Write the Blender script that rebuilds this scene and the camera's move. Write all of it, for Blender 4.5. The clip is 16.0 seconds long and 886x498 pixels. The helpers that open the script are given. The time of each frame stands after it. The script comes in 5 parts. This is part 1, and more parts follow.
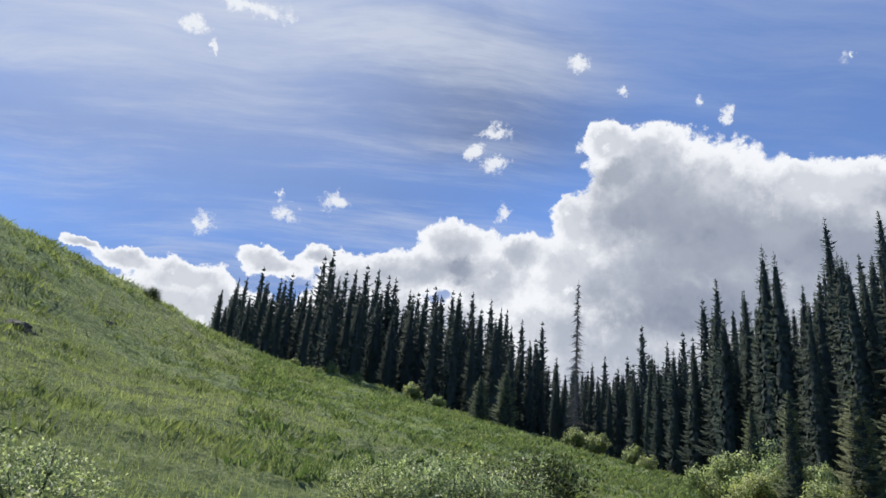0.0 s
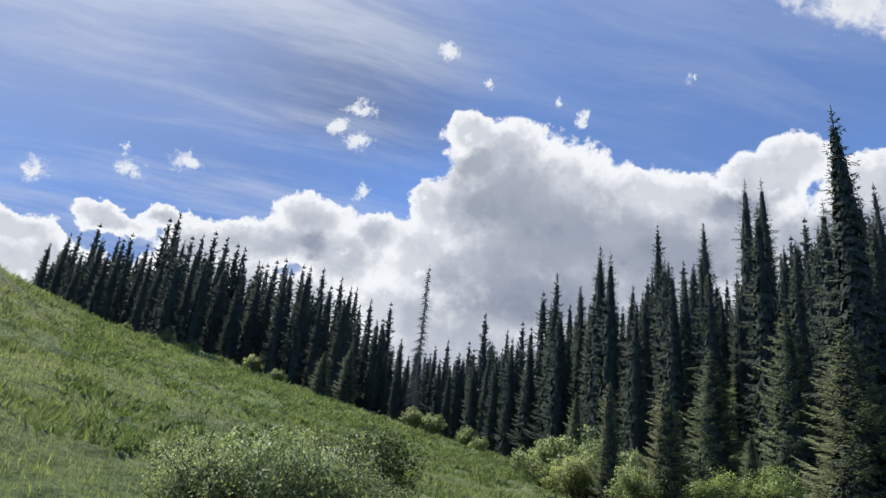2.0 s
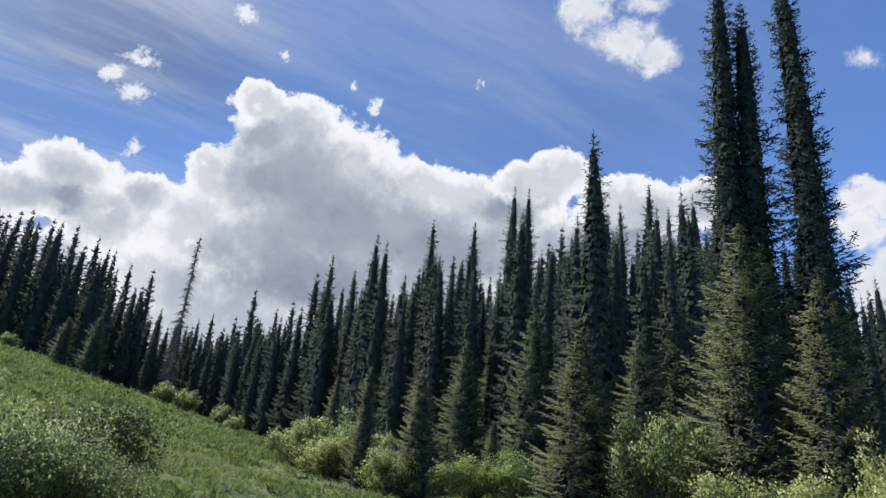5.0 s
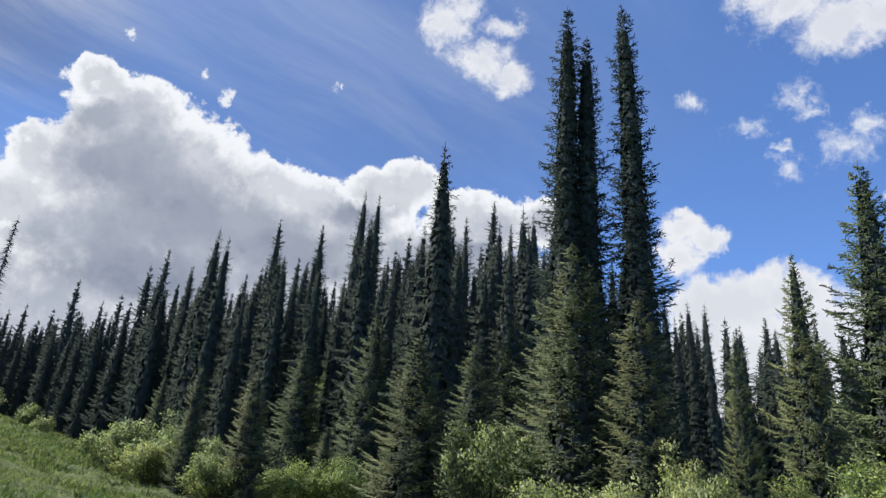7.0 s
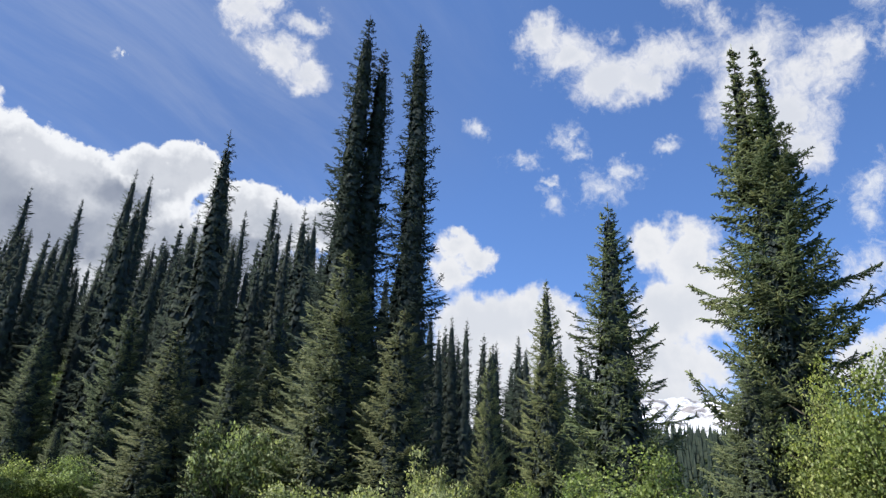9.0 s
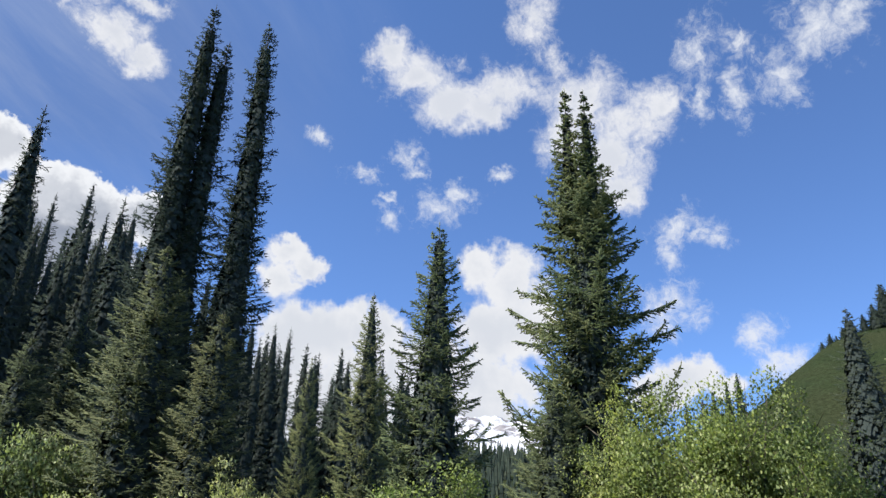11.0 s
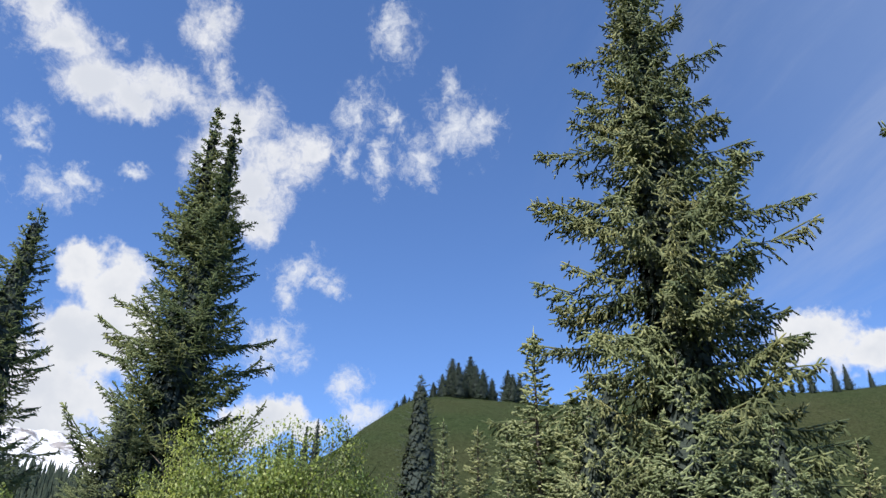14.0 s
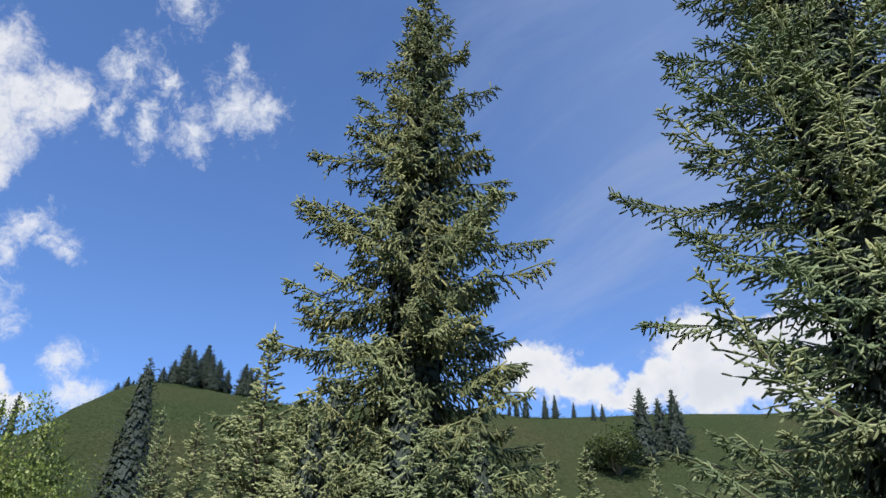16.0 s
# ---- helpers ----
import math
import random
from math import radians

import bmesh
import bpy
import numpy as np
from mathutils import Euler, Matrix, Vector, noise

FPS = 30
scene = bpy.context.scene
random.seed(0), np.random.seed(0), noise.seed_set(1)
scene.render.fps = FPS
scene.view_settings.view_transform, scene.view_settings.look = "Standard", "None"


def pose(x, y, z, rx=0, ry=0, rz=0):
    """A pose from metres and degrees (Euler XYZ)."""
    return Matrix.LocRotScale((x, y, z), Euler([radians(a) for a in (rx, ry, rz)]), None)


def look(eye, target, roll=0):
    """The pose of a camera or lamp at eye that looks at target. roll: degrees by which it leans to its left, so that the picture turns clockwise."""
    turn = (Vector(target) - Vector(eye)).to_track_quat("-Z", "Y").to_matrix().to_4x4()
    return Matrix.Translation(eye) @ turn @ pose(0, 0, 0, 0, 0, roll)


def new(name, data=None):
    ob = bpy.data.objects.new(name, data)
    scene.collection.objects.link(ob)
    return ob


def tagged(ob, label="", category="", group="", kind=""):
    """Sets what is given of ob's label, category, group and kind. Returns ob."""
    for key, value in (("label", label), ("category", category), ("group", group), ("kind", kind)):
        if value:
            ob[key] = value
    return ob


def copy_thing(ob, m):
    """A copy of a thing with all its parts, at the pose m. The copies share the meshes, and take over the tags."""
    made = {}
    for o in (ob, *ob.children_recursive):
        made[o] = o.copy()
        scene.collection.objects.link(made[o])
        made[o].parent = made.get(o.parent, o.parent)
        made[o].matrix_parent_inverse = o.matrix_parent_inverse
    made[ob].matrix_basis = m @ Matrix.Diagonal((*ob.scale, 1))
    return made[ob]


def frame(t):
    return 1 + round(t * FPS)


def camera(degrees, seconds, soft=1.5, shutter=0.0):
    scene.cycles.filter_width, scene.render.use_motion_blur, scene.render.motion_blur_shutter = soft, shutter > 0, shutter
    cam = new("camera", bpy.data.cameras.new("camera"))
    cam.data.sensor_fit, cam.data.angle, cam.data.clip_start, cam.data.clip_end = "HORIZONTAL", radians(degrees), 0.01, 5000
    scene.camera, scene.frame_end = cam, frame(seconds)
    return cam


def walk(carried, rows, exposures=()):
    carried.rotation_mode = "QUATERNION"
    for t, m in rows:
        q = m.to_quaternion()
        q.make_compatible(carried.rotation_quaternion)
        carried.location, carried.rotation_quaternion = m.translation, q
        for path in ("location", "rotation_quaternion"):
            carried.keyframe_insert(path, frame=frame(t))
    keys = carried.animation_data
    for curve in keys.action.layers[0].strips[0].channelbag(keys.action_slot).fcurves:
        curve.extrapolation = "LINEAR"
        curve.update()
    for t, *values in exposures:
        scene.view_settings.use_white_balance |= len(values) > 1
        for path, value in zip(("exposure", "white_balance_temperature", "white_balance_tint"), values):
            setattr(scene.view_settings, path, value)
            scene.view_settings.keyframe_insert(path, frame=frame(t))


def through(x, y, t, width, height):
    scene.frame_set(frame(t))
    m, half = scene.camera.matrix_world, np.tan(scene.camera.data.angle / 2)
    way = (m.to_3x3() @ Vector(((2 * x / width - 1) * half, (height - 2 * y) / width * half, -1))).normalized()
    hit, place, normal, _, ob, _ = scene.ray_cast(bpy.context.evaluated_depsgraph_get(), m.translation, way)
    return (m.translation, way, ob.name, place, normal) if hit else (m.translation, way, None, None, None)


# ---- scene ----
# ---- camera ----
EYE = 1.7
cam = camera(62.2, 16.0, soft=1.5)
# seconds, x, y, turn, tilt from straight down, lean
ROWS = [
    (0.0, 0.000, 0.000, 0.00, 111.90, -4.65),
    (0.5, 0.014, 0.000, -2.51, 111.70, -4.98),
    (1.0, 0.031, -0.000, -5.61, 111.49, -5.16),
    (1.5, 0.050, -0.002, -8.99, 111.40, -5.17),
    (2.0, 0.070, -0.005, -12.38, 111.33, -5.15),
    (2.5, 0.088, -0.009, -15.64, 111.26, -5.09),
    (3.0, 0.106, -0.014, -18.74, 111.19, -4.98),
    (3.5, 0.122, -0.019, -21.69, 111.11, -4.85),
    (4.0, 0.139, -0.026, -24.60, 111.11, -4.68),
    (6.5, 0.215, -0.071, -39.81, 112.55, -3.90),
    (7.0, 0.230, -0.083, -43.01, 112.84, -3.50),
    (7.5, 0.246, -0.098, -46.77, 113.04, -3.13),
    (8.0, 0.264, -0.118, -51.29, 113.30, -2.85),
    (8.5, 0.282, -0.141, -56.23, 113.63, -2.60),
    (9.0, 0.297, -0.166, -61.17, 114.08, -2.37),
    (11.5, 0.334, -0.263, -78.82, 115.60, -1.30),
    (12.0, 0.338, -0.290, -83.55, 115.58, -1.20),
    (12.5, 0.341, -0.325, -89.42, 115.81, -1.11),
    (13.0, 0.339, -0.361, -95.82, 116.46, -1.16),
    (13.5, 0.334, -0.397, -102.10, 117.54, -0.88),
    (14.0, 0.327, -0.423, -106.81, 118.71, -0.78),
    (14.5, 0.320, -0.445, -110.82, 119.56, -0.81),
    (15.0, 0.311, -0.467, -115.07, 119.92, -0.90),
    (15.5, 0.296, -0.496, -120.65, 119.73, -0.89),
    (16.0, 0.273, -0.530, -127.66, 119.09, -0.61),
]
walk(cam, [(t, pose(x, y, EYE, rx, ry, rz)) for t, x, y, rz, rx, ry in ROWS])

# ---- sky and sun ----
SUN_AZ, SUN_EL = -42.0, 54.0

# clouds: bearing, height over the horizon and half sizes, in degrees
TOWER = [
    (15.4, 28.4, 6.05, 3.62), (12.1, 30.3, 2.9, 1.67), (19.2, 25.6, 8.16, 4.77), (15.1, 20.3, 8.65, 4.76), (11.8, 23.8, 4.14, 3.42),
    (22.6, 21.1, 7.49, 4.38), (8.9, 24.2, 2.26, 2.53), (8.7, 20.2, 3.94, 3.8),
]
BANK_WEST = [
    (-0.5, 22.2, 3.99, 2.19), (2.2, 19.8, 4.48, 2.85), (4.8, 21.7, 2.56, 2.07), (-3.2, 19.9, 4.14, 2.14), (-6.2, 19.5, 3.2, 1.71),
    (-9.2, 18.2, 2.33, 1.83), (7.4, 15.7, 5.45, 3.75), (15.0, 15.0, 7.05, 3.0), (-21.7, 16.9, 4.02, 1.55), (-26.4, 17.4, 2.65, 0.94),
    (-15.7, 19.1, 3.05, 1.27), (-29.2, 17.8, 1.63, 0.54), (-18.5, 15.4, 3.72, 1.86), (-11.7, 20.1, 2.03, 0.95), (-8.3, 19.0, 4.11, 1.95),
    (-22.5, 14.7, 6.66, 2.21), (-15.9, 13.2, 8.31, 3.31), (-4.8, 12.4, 8.77, 3.83), (8.5, 12.1, 10.67, 3.79), (-7.0, 16.3, 6.73, 2.59),
    (-0.6, 15.6, 5.88, 2.6),
]
BANK_EAST = [
    (27.0, 26.2, 3.89, 2.09), (30.9, 25.5, 4.3, 2.39), (36.6, 26.8, 4.2, 2.64), (38.9, 27.6, 2.77, 2.02), (32.9, 22.5, 8.76, 3.91),
    (43.7, 25.0, 5.17, 2.69), (46.3, 25.0, 3.34, 2.24), (50.4, 24.9, 3.54, 2.17), (41.8, 20.7, 9.76, 4.61), (26.1, 18.7, 9.18, 4.81),
    (33.0, 16.4, 13.14, 4.74), (15.1, 14.1, 10.88, 3.42), (26.6, 24.4, 3.36, 2.63), (29.6, 22.8, 3.77, 2.62),
]
CORES = [
    (15.4, 25.2, 4.27, 2.37), (19.6, 22.8, 6.61, 3.28), (25.8, 22.2, 5.2, 2.42), (30.6, 21.1, 5.1, 1.97), (18.7, 18.0, 7.74, 2.62),
    (-0.1, 20.4, 1.79, 0.72), (12.5, 27.8, 1.9, 1.06), (43.2, 21.9, 6.78, 1.87), (33.8, 24.7, 2.81, 1.08), (15.2, 25.2, 5.35, 2.39),
]
BANK_SOUTH = [
    (64.4, 12.4, 8.33, 3.71), (74.4, 12.6, 7.48, 3.11), (61.3, 24.3, 1.78, 1.3), (63.1, 23.4, 1.47, 1.21), (60.8, 22.2, 1.85, 1.74),
    (64.3, 18.2, 5.25, 2.55), (68.2, 18.9, 3.82, 2.01), (69.6, 15.6, 5.3, 2.87), (62.0, 16.1, 3.5, 2.98), (77.6, 24.3, 1.84, 1.85),
    (80.0, 23.0, 2.87, 3.08), (81.0, 19.5, 3.48, 3.05), (78.6, 19.1, 2.78, 2.61), (77.4, 15.1, 4.93, 2.56), (72.8, 16.3, 4.03, 2.56),
    (93.3, 15.2, 2.53, 1.49), (91.5, 14.3, 2.55, 1.65), (96.1, 14.5, 2.04, 0.89), (93.2, 15.3, 2.62, 1.58), (95.9, 14.4, 1.97, 1.0),
]
BANK_FAR = [
    (135.1, 19.7, 3.49, 2.0), (138.5, 18.3, 3.29, 1.63), (141.0, 17.2, 2.22, 1.13), (147.1, 20.9, 1.45, 2.27), (145.0, 18.6, 2.1, 2.02),
    (142.5, 17.4, 1.44, 1.31), (147.6, 20.7, 3.12, 2.84), (148.7, 17.7, 3.19, 2.37), (142.9, 17.8, 1.49, 1.43), (154.0, 18.7, 5.97, 3.44),
]
ISLAND = [
    (41.0, 39.7, 2.57, 1.83), (45.7, 39.9, 2.29, 0.8), (44.1, 37.2, 2.76, 1.4), (46.9, 36.2, 2.54, 1.17), (41.8, 41.4, 2.46, 1.57),
]
SHOAL = [
    (68.6, 40.3, 2.07, 1.54), (71.5, 38.7, 3.26, 1.82), (74.9, 36.8, 3.76, 1.78), (78.7, 36.1, 3.75, 1.45), (81.4, 37.6, 4.88, 1.77),
    (84.5, 39.8, 1.98, 2.06), (83.1, 42.7, 2.51, 2.21), (87.3, 36.8, 3.96, 2.52), (91.6, 34.8, 3.64, 2.43), (89.1, 32.0, 3.11, 2.57),
    (85.6, 33.9, 2.85, 2.14), (89.6, 29.4, 1.66, 1.55), (93.7, 35.2, 1.9, 1.58),
]
FLAKES_A = [
    (-25.6, 34.9, 1.32, 0.6), (-22.1, 37.2, 3.75, 0.68), (-23.8, 34.0, 0.36, 0.54), (-11.5, 24.5, 1.31, 0.73), (-15.3, 23.0, 1.08, 0.55),
    (-15.8, 24.2, 0.63, 0.38), (-21.3, 21.0, 0.92, 0.78), (1.6, 31.0, 1.72, 0.64), (0.3, 29.6, 0.75, 0.78), (2.3, 28.7, 1.19, 0.48),
    (9.0, 36.5, 1.13, 0.57), (12.8, 34.2, 0.49, 0.41), (31.3, 34.1, 0.31, 0.36), (19.6, 33.0, 0.41, 0.52), (21.7, 31.9, 0.4, 0.56),
    (2.7, 24.9, 0.53, 0.61),
]
FLAKES_B = [
    (97.9, 38.6, 1.43, 1.86), (100.4, 35.7, 0.86, 1.55), (97.3, 35.1, 0.64, 1.3), (103.9, 35.7, 1.4, 1.55), (108.0, 38.0, 2.18, 1.78),
    (106.8, 41.0, 0.79, 1.08), (109.7, 38.3, 1.2, 1.27), (100.9, 38.9, 1.22, 0.59), (94.6, 26.2, 1.65, 0.96), (93.3, 24.6, 0.85, 1.13),
    (96.6, 25.0, 0.96, 0.61), (98.9, 17.7, 1.18, 1.11), (100.2, 16.0, 1.26, 1.02), (74.4, 28.8, 1.38, 0.78), (71.1, 32.5, 0.64, 1.05),
    (101.0, 44.7, 1.66, 1.61), (92.8, 20.2, 1.82, 1.2),
]
FLAKES_C = [
    (70.7, 32.4, 1.01, 0.73), (71.8, 31.6, 0.54, 0.41), (66.8, 31.1, 1.23, 0.58), (73.9, 28.8, 1.72, 0.73), (75.3, 29.6, 1.1, 0.4),
    (69.4, 27.7, 0.81, 0.67), (79.7, 31.4, 0.73, 0.27), (62.8, 33.5, 0.7, 0.5), (30.7, 34.1, 0.37, 0.4), (69.3, 29.4, 0.46, 0.25),
    (73.9, 28.8, 1.8, 0.96), (75.8, 29.8, 1.31, 0.53), (70.5, 32.5, 0.82, 0.86), (71.6, 31.6, 0.71, 0.35), (66.9, 31.0, 0.89, 0.51),
    (79.6, 31.4, 0.82, 0.35), (95.0, 25.5, 1.72, 0.59),
]

def sky():
    world = bpy.data.worlds.new("sky")
    scene.world = world
    world.use_nodes = True
    t = world.node_tree
    t.nodes.clear()
    link = t.links.new

    def val(op, a, b=None, c=None, clamp=False):
        n = t.nodes.new("ShaderNodeMath")
        n.operation, n.use_clamp = op, clamp
        for s, v in zip(n.inputs, (a, b, c)):
            if v is None:
                continue
            if hasattr(v, "links"):
                link(v, s)
            else:
                s.default_value = v
        return n.outputs[0]

    def vec(op, a, *rest):
        n = t.nodes.new("ShaderNodeVectorMath")
        n.operation = op
        for s, v in zip(n.inputs, (a, *rest)):
            if hasattr(v, "links"):
                link(v, s)
            else:
                s.default_value = v
        return n

    def fbm(v, scale, detail, rough=0.58, lac=2.1):
        n = t.nodes.new("ShaderNodeTexNoise")
        n.inputs["Scale"].default_value, n.inputs["Detail"].default_value = scale, detail
        n.inputs["Roughness"].default_value, n.inputs["Lacunarity"].default_value = rough, lac
        link(v, n.inputs["Vector"])
        return n.outputs

    def soft(v, lo, hi):
        n = t.nodes.new("ShaderNodeMapRange")
        n.interpolation_type = "SMOOTHSTEP"
        link(v, n.inputs["Value"])
        n.inputs["From Min"].default_value, n.inputs["From Max"].default_value = lo, hi
        return n.outputs["Result"]

    def mix(fac, a, b):
        n = t.nodes.new("ShaderNodeMix")
        n.data_type = "RGBA"
        link(fac, n.inputs[0])
        for s, v in ((n.inputs[6], a), (n.inputs[7], b)):
            if hasattr(v, "links"):
                link(v, s)
            else:
                s.default_value = (*v, 1)
        return n.outputs[2]

    way = t.nodes.new("ShaderNodeTexCoord").outputs["Generated"]
    sep = t.nodes.new("ShaderNodeSeparateXYZ")
    link(way, sep.inputs[0])
    bearing = val("MULTIPLY", val("ARCTAN2", sep.outputs[0], sep.outputs[1]), 57.2958)
    rise = val("MULTIPLY", val("ARCSINE", sep.outputs[2]), 57.2958)
    flat = t.nodes.new("ShaderNodeCombineXYZ")
    link(bearing, flat.inputs[0])
    link(rise, flat.inputs[1])
    flat = flat.outputs[0]

    swirl = vec("SUBTRACT", fbm(way, 26.0, 3.0)[1], (0.5, 0.5, 0.5)).outputs[0]
    swirl_fine = vec("SUBTRACT", fbm(way, 90.0, 3.0)[1], (0.5, 0.5, 0.5)).outputs[0]

    def bodies(blobs, warp, warp_fine, soft_join):
        q = vec("MULTIPLY_ADD", swirl, (warp, warp, 0), flat).outputs[0]
        q = vec("MULTIPLY_ADD", swirl_fine, (warp_fine, warp_fine, 0), q).outputs[0]
        low = None
        for az, el, ra, re in blobs:
            d = vec("LENGTH", vec("MULTIPLY_ADD", q, (1 / ra, 1 / re, 0), (-az / ra, -el / re, 0)).outputs[0]).outputs["Value"]
            low = d if low is None else val("SMOOTH_MIN", low, d, soft_join) if soft_join else val("MINIMUM", low, d)
        return val("SUBTRACT", 1.0, low)

    air = t.nodes.new("ShaderNodeTexSky")
    air.sky_type, air.sun_disc = "NISHITA", False
    air.sun_elevation, air.sun_rotation = radians(SUN_EL), radians(SUN_AZ % 360)
    air.altitude, air.air_density, air.dust_density, air.ozone_density = 2600, 0.9, 0.2, 2.0
    col = vec("SCALE", air.outputs[0])
    col.inputs["Scale"].default_value = 0.185
    col = col.outputs[0]
    col = vec("MULTIPLY", col, (0.92, 1.13, 1.4)).outputs[0]

    # high thin streaks
    lofty = val("ADD", val("MAXIMUM", sep.outputs[2], 0.0), 0.06)
    plane = t.nodes.new("ShaderNodeCombineXYZ")
    link(val("DIVIDE", sep.outputs[0], lofty), plane.inputs[0])
    link(val("DIVIDE", sep.outputs[1], lofty), plane.inputs[1])
    bent = vec("MULTIPLY_ADD", vec("SUBTRACT", fbm(plane.outputs[0], 0.7, 2.0)[1], (0.5, 0.5, 0.5)).outputs[0], (0.5, 0.5, 0.0), plane.outputs[0]).outputs[0]
    turned = t.nodes.new("ShaderNodeMapping")
    turned.vector_type = "TEXTURE"
    turned.inputs["Rotation"].default_value = (0, 0, radians(3))
    turned.inputs["Scale"].default_value = (3.8, 0.8, 1)
    link(bent, turned.inputs["Vector"])
    streak = fbm(turned.outputs[0], 1.15, 8.0, 0.64)[0]
    veil = fbm(turned.outputs[0], 0.45, 3.0)[0]
    reach = soft(bodies([(-34, 30, 40, 17), (-12, 33, 24, 13), (-20, 24, 30, 8), (-12, 14, 42, 13)], 3.0, 0.0, 0.3), -0.25, 0.6)
    faint = soft(bodies([(22, 38, 32, 12), (34, 33, 24, 9), (158, 36, 40, 28), (8, 44, 60, 14)], 3.0, 0.0, 0.3), -0.3, 0.7)
    col = mix(val("MULTIPLY", val("MULTIPLY_ADD", soft(veil, 0.2, 0.75), 0.5, 0.4), val("MULTIPLY_ADD", soft(bodies([(28, 36, 40, 16)], 3.0, 0.0, 0), -0.1, 0.6), 0.7, reach), clamp=True), col, (0.14, 0.21, 0.41))
    thin = val("MULTIPLY", soft(streak, 0.44, 0.66), val("MULTIPLY_ADD", faint, 0.36, reach), clamp=True)
    col = mix(val("MULTIPLY", thin, 0.78), col, (0.6, 0.66, 0.79))
    # the brighter air round the sun
    glare = soft(bodies([(SUN_AZ, SUN_EL, 66, 40)], 2.0, 0.0, 0), 0.0, 0.85)
    col = mix(val("MULTIPLY", glare, 0.8), col, (0.72, 0.76, 0.84))
    # milky haze on the far side
    milk = soft(bodies([(160, 42, 36, 30)], 3.0, 0.0, 0), -0.1, 0.8)
    col = mix(val("MULTIPLY", milk, 0.42), col, (0.3, 0.42, 0.72))

    grain = fbm(way, 34.0, 9.0, 0.6)[0]
    coarse = fbm(way, 11.0, 6.0, 0.55)[0]
    ragged = val("MULTIPLY_ADD", grain, 0.6, val("MULTIPLY", coarse, 0.4))

    lumps = t.nodes.new("ShaderNodeTexVoronoi")
    lumps.feature = "SMOOTH_F1"
    for key, value in (("Scale", 26.0), ("Detail", 3.0), ("Roughness", 0.55), ("Lacunarity", 2.2), ("Smoothness", 0.6)):
        lumps.inputs[key].default_value = value
    link(vec("MULTIPLY_ADD", swirl_fine, (0.012, 0.012, 0.012), way).outputs[0], lumps.inputs["Vector"])
    knobs = val("SUBTRACT", 0.6, lumps.outputs["Distance"])

    # torn small flakes
    tear = vec("MULTIPLY_ADD", swirl, (0.05, 0.05, 0.05), way).outputs[0]
    fibre = fbm(tear, 30.0, 8.0, 0.66, 2.3)[0]
    m = bodies([(a, e, 1.25 * p, 1.3 * q) for a, e, p, q in FLAKES_A], 2.6, 1.2, 0)
    d = soft(val("MULTIPLY_ADD", val("SUBTRACT", fibre, 0.5), 5.0, val("MULTIPLY", m, 1.5)), 0.1, 1.3)
    col = mix(val("MULTIPLY", d, 0.92), col, (0.86, 0.89, 0.94))
    m = bodies([(a, e, 1.5 * p, 1.55 * q) for a, e, p, q in FLAKES_B + FLAKES_C], 2.6, 1.2, 0)
    d = soft(val("MULTIPLY_ADD", val("SUBTRACT", fibre, 0.5), 4.2, val("MULTIPLY", m, 1.2)), -0.25, 1.7)
    col = mix(val("MULTIPLY", d, 0.9), col, (0.84, 0.87, 0.93))

    # bright cumulus away from the sun
    m = bodies([(a, e, 1.15 * p, 1.15 * q) for a, e, p, q in ISLAND + SHOAL], 2.4, 1.0, 0.3)
    d = soft(val("MULTIPLY_ADD", val("SUBTRACT", val("MULTIPLY_ADD", fibre, 0.5, val("MULTIPLY", coarse, 0.5)), 0.5), 3.6, m), -0.15, 0.85)
    body = mix(soft(val("MULTIPLY_ADD", val("SUBTRACT", coarse, 0.5), 2.2, m), 0.35, 1.1), (0.87, 0.88, 0.92), (0.72, 0.75, 0.82))
    col = mix(val("MULTIPLY", d, 0.97), col, body)

    # the firm white bank low over the trees
    m = bodies([(a, e, 1.1 * p, 1.1 * q) for a, e, p, q in BANK_SOUTH + BANK_FAR], 2.0, 1.0, 0.3)
    edge = val("MULTIPLY_ADD", val("SUBTRACT", ragged, 0.5), 1.9, m)
    body = mix(soft(val("MULTIPLY_ADD", val("SUBTRACT", coarse, 0.5), 2.6, m), 0.1, 1.1), (0.87, 0.88, 0.91), (0.72, 0.75, 0.81))
    col = mix(val("MULTIPLY", soft(edge, -0.08, 0.4), 0.98), col, body)

    # the bank with the sun behind it: bright rims, grey cores
    m = bodies([(a, e, 1.08 * p, 1.08 * q) for a, e, p, q in TOWER + BANK_WEST + BANK_EAST], 1.7, 0.7, 0.4)
    edge = val("MULTIPLY_ADD", knobs, 0.4, val("MULTIPLY_ADD", val("SUBTRACT", ragged, 0.5), 0.9, val("MULTIPLY", m, 1.35)))
    d = soft(edge, -0.01, 0.17)
    puff = soft(fbm(vec("ADD", way, (0.01, 0.0, 0.02)).outputs[0], 17.0, 6.0, 0.5)[0], 0.36, 0.66)
    rim = mix(val("MULTIPLY", soft(edge, 0.25, 1.0), soft(coarse, 0.4, 0.6)), (0.91, 0.93, 0.97), (0.52, 0.56, 0.64))
    core = soft(val("MULTIPLY_ADD", val("SUBTRACT", ragged, 0.5), 1.5, bodies([(a, e, 1.2 * p, 1.2 * q) for a, e, p, q in CORES], 2.4, 0.6, 0.4)), -0.28, 0.65)
    body = mix(core, rim, mix(puff, (0.26, 0.3, 0.39), (0.39, 0.43, 0.51)))
    # hollows between the billows
    hollow = val("MULTIPLY", soft(val("MULTIPLY", knobs, -1.0), -0.22, 0.15), soft(edge, 0.2, 0.7))
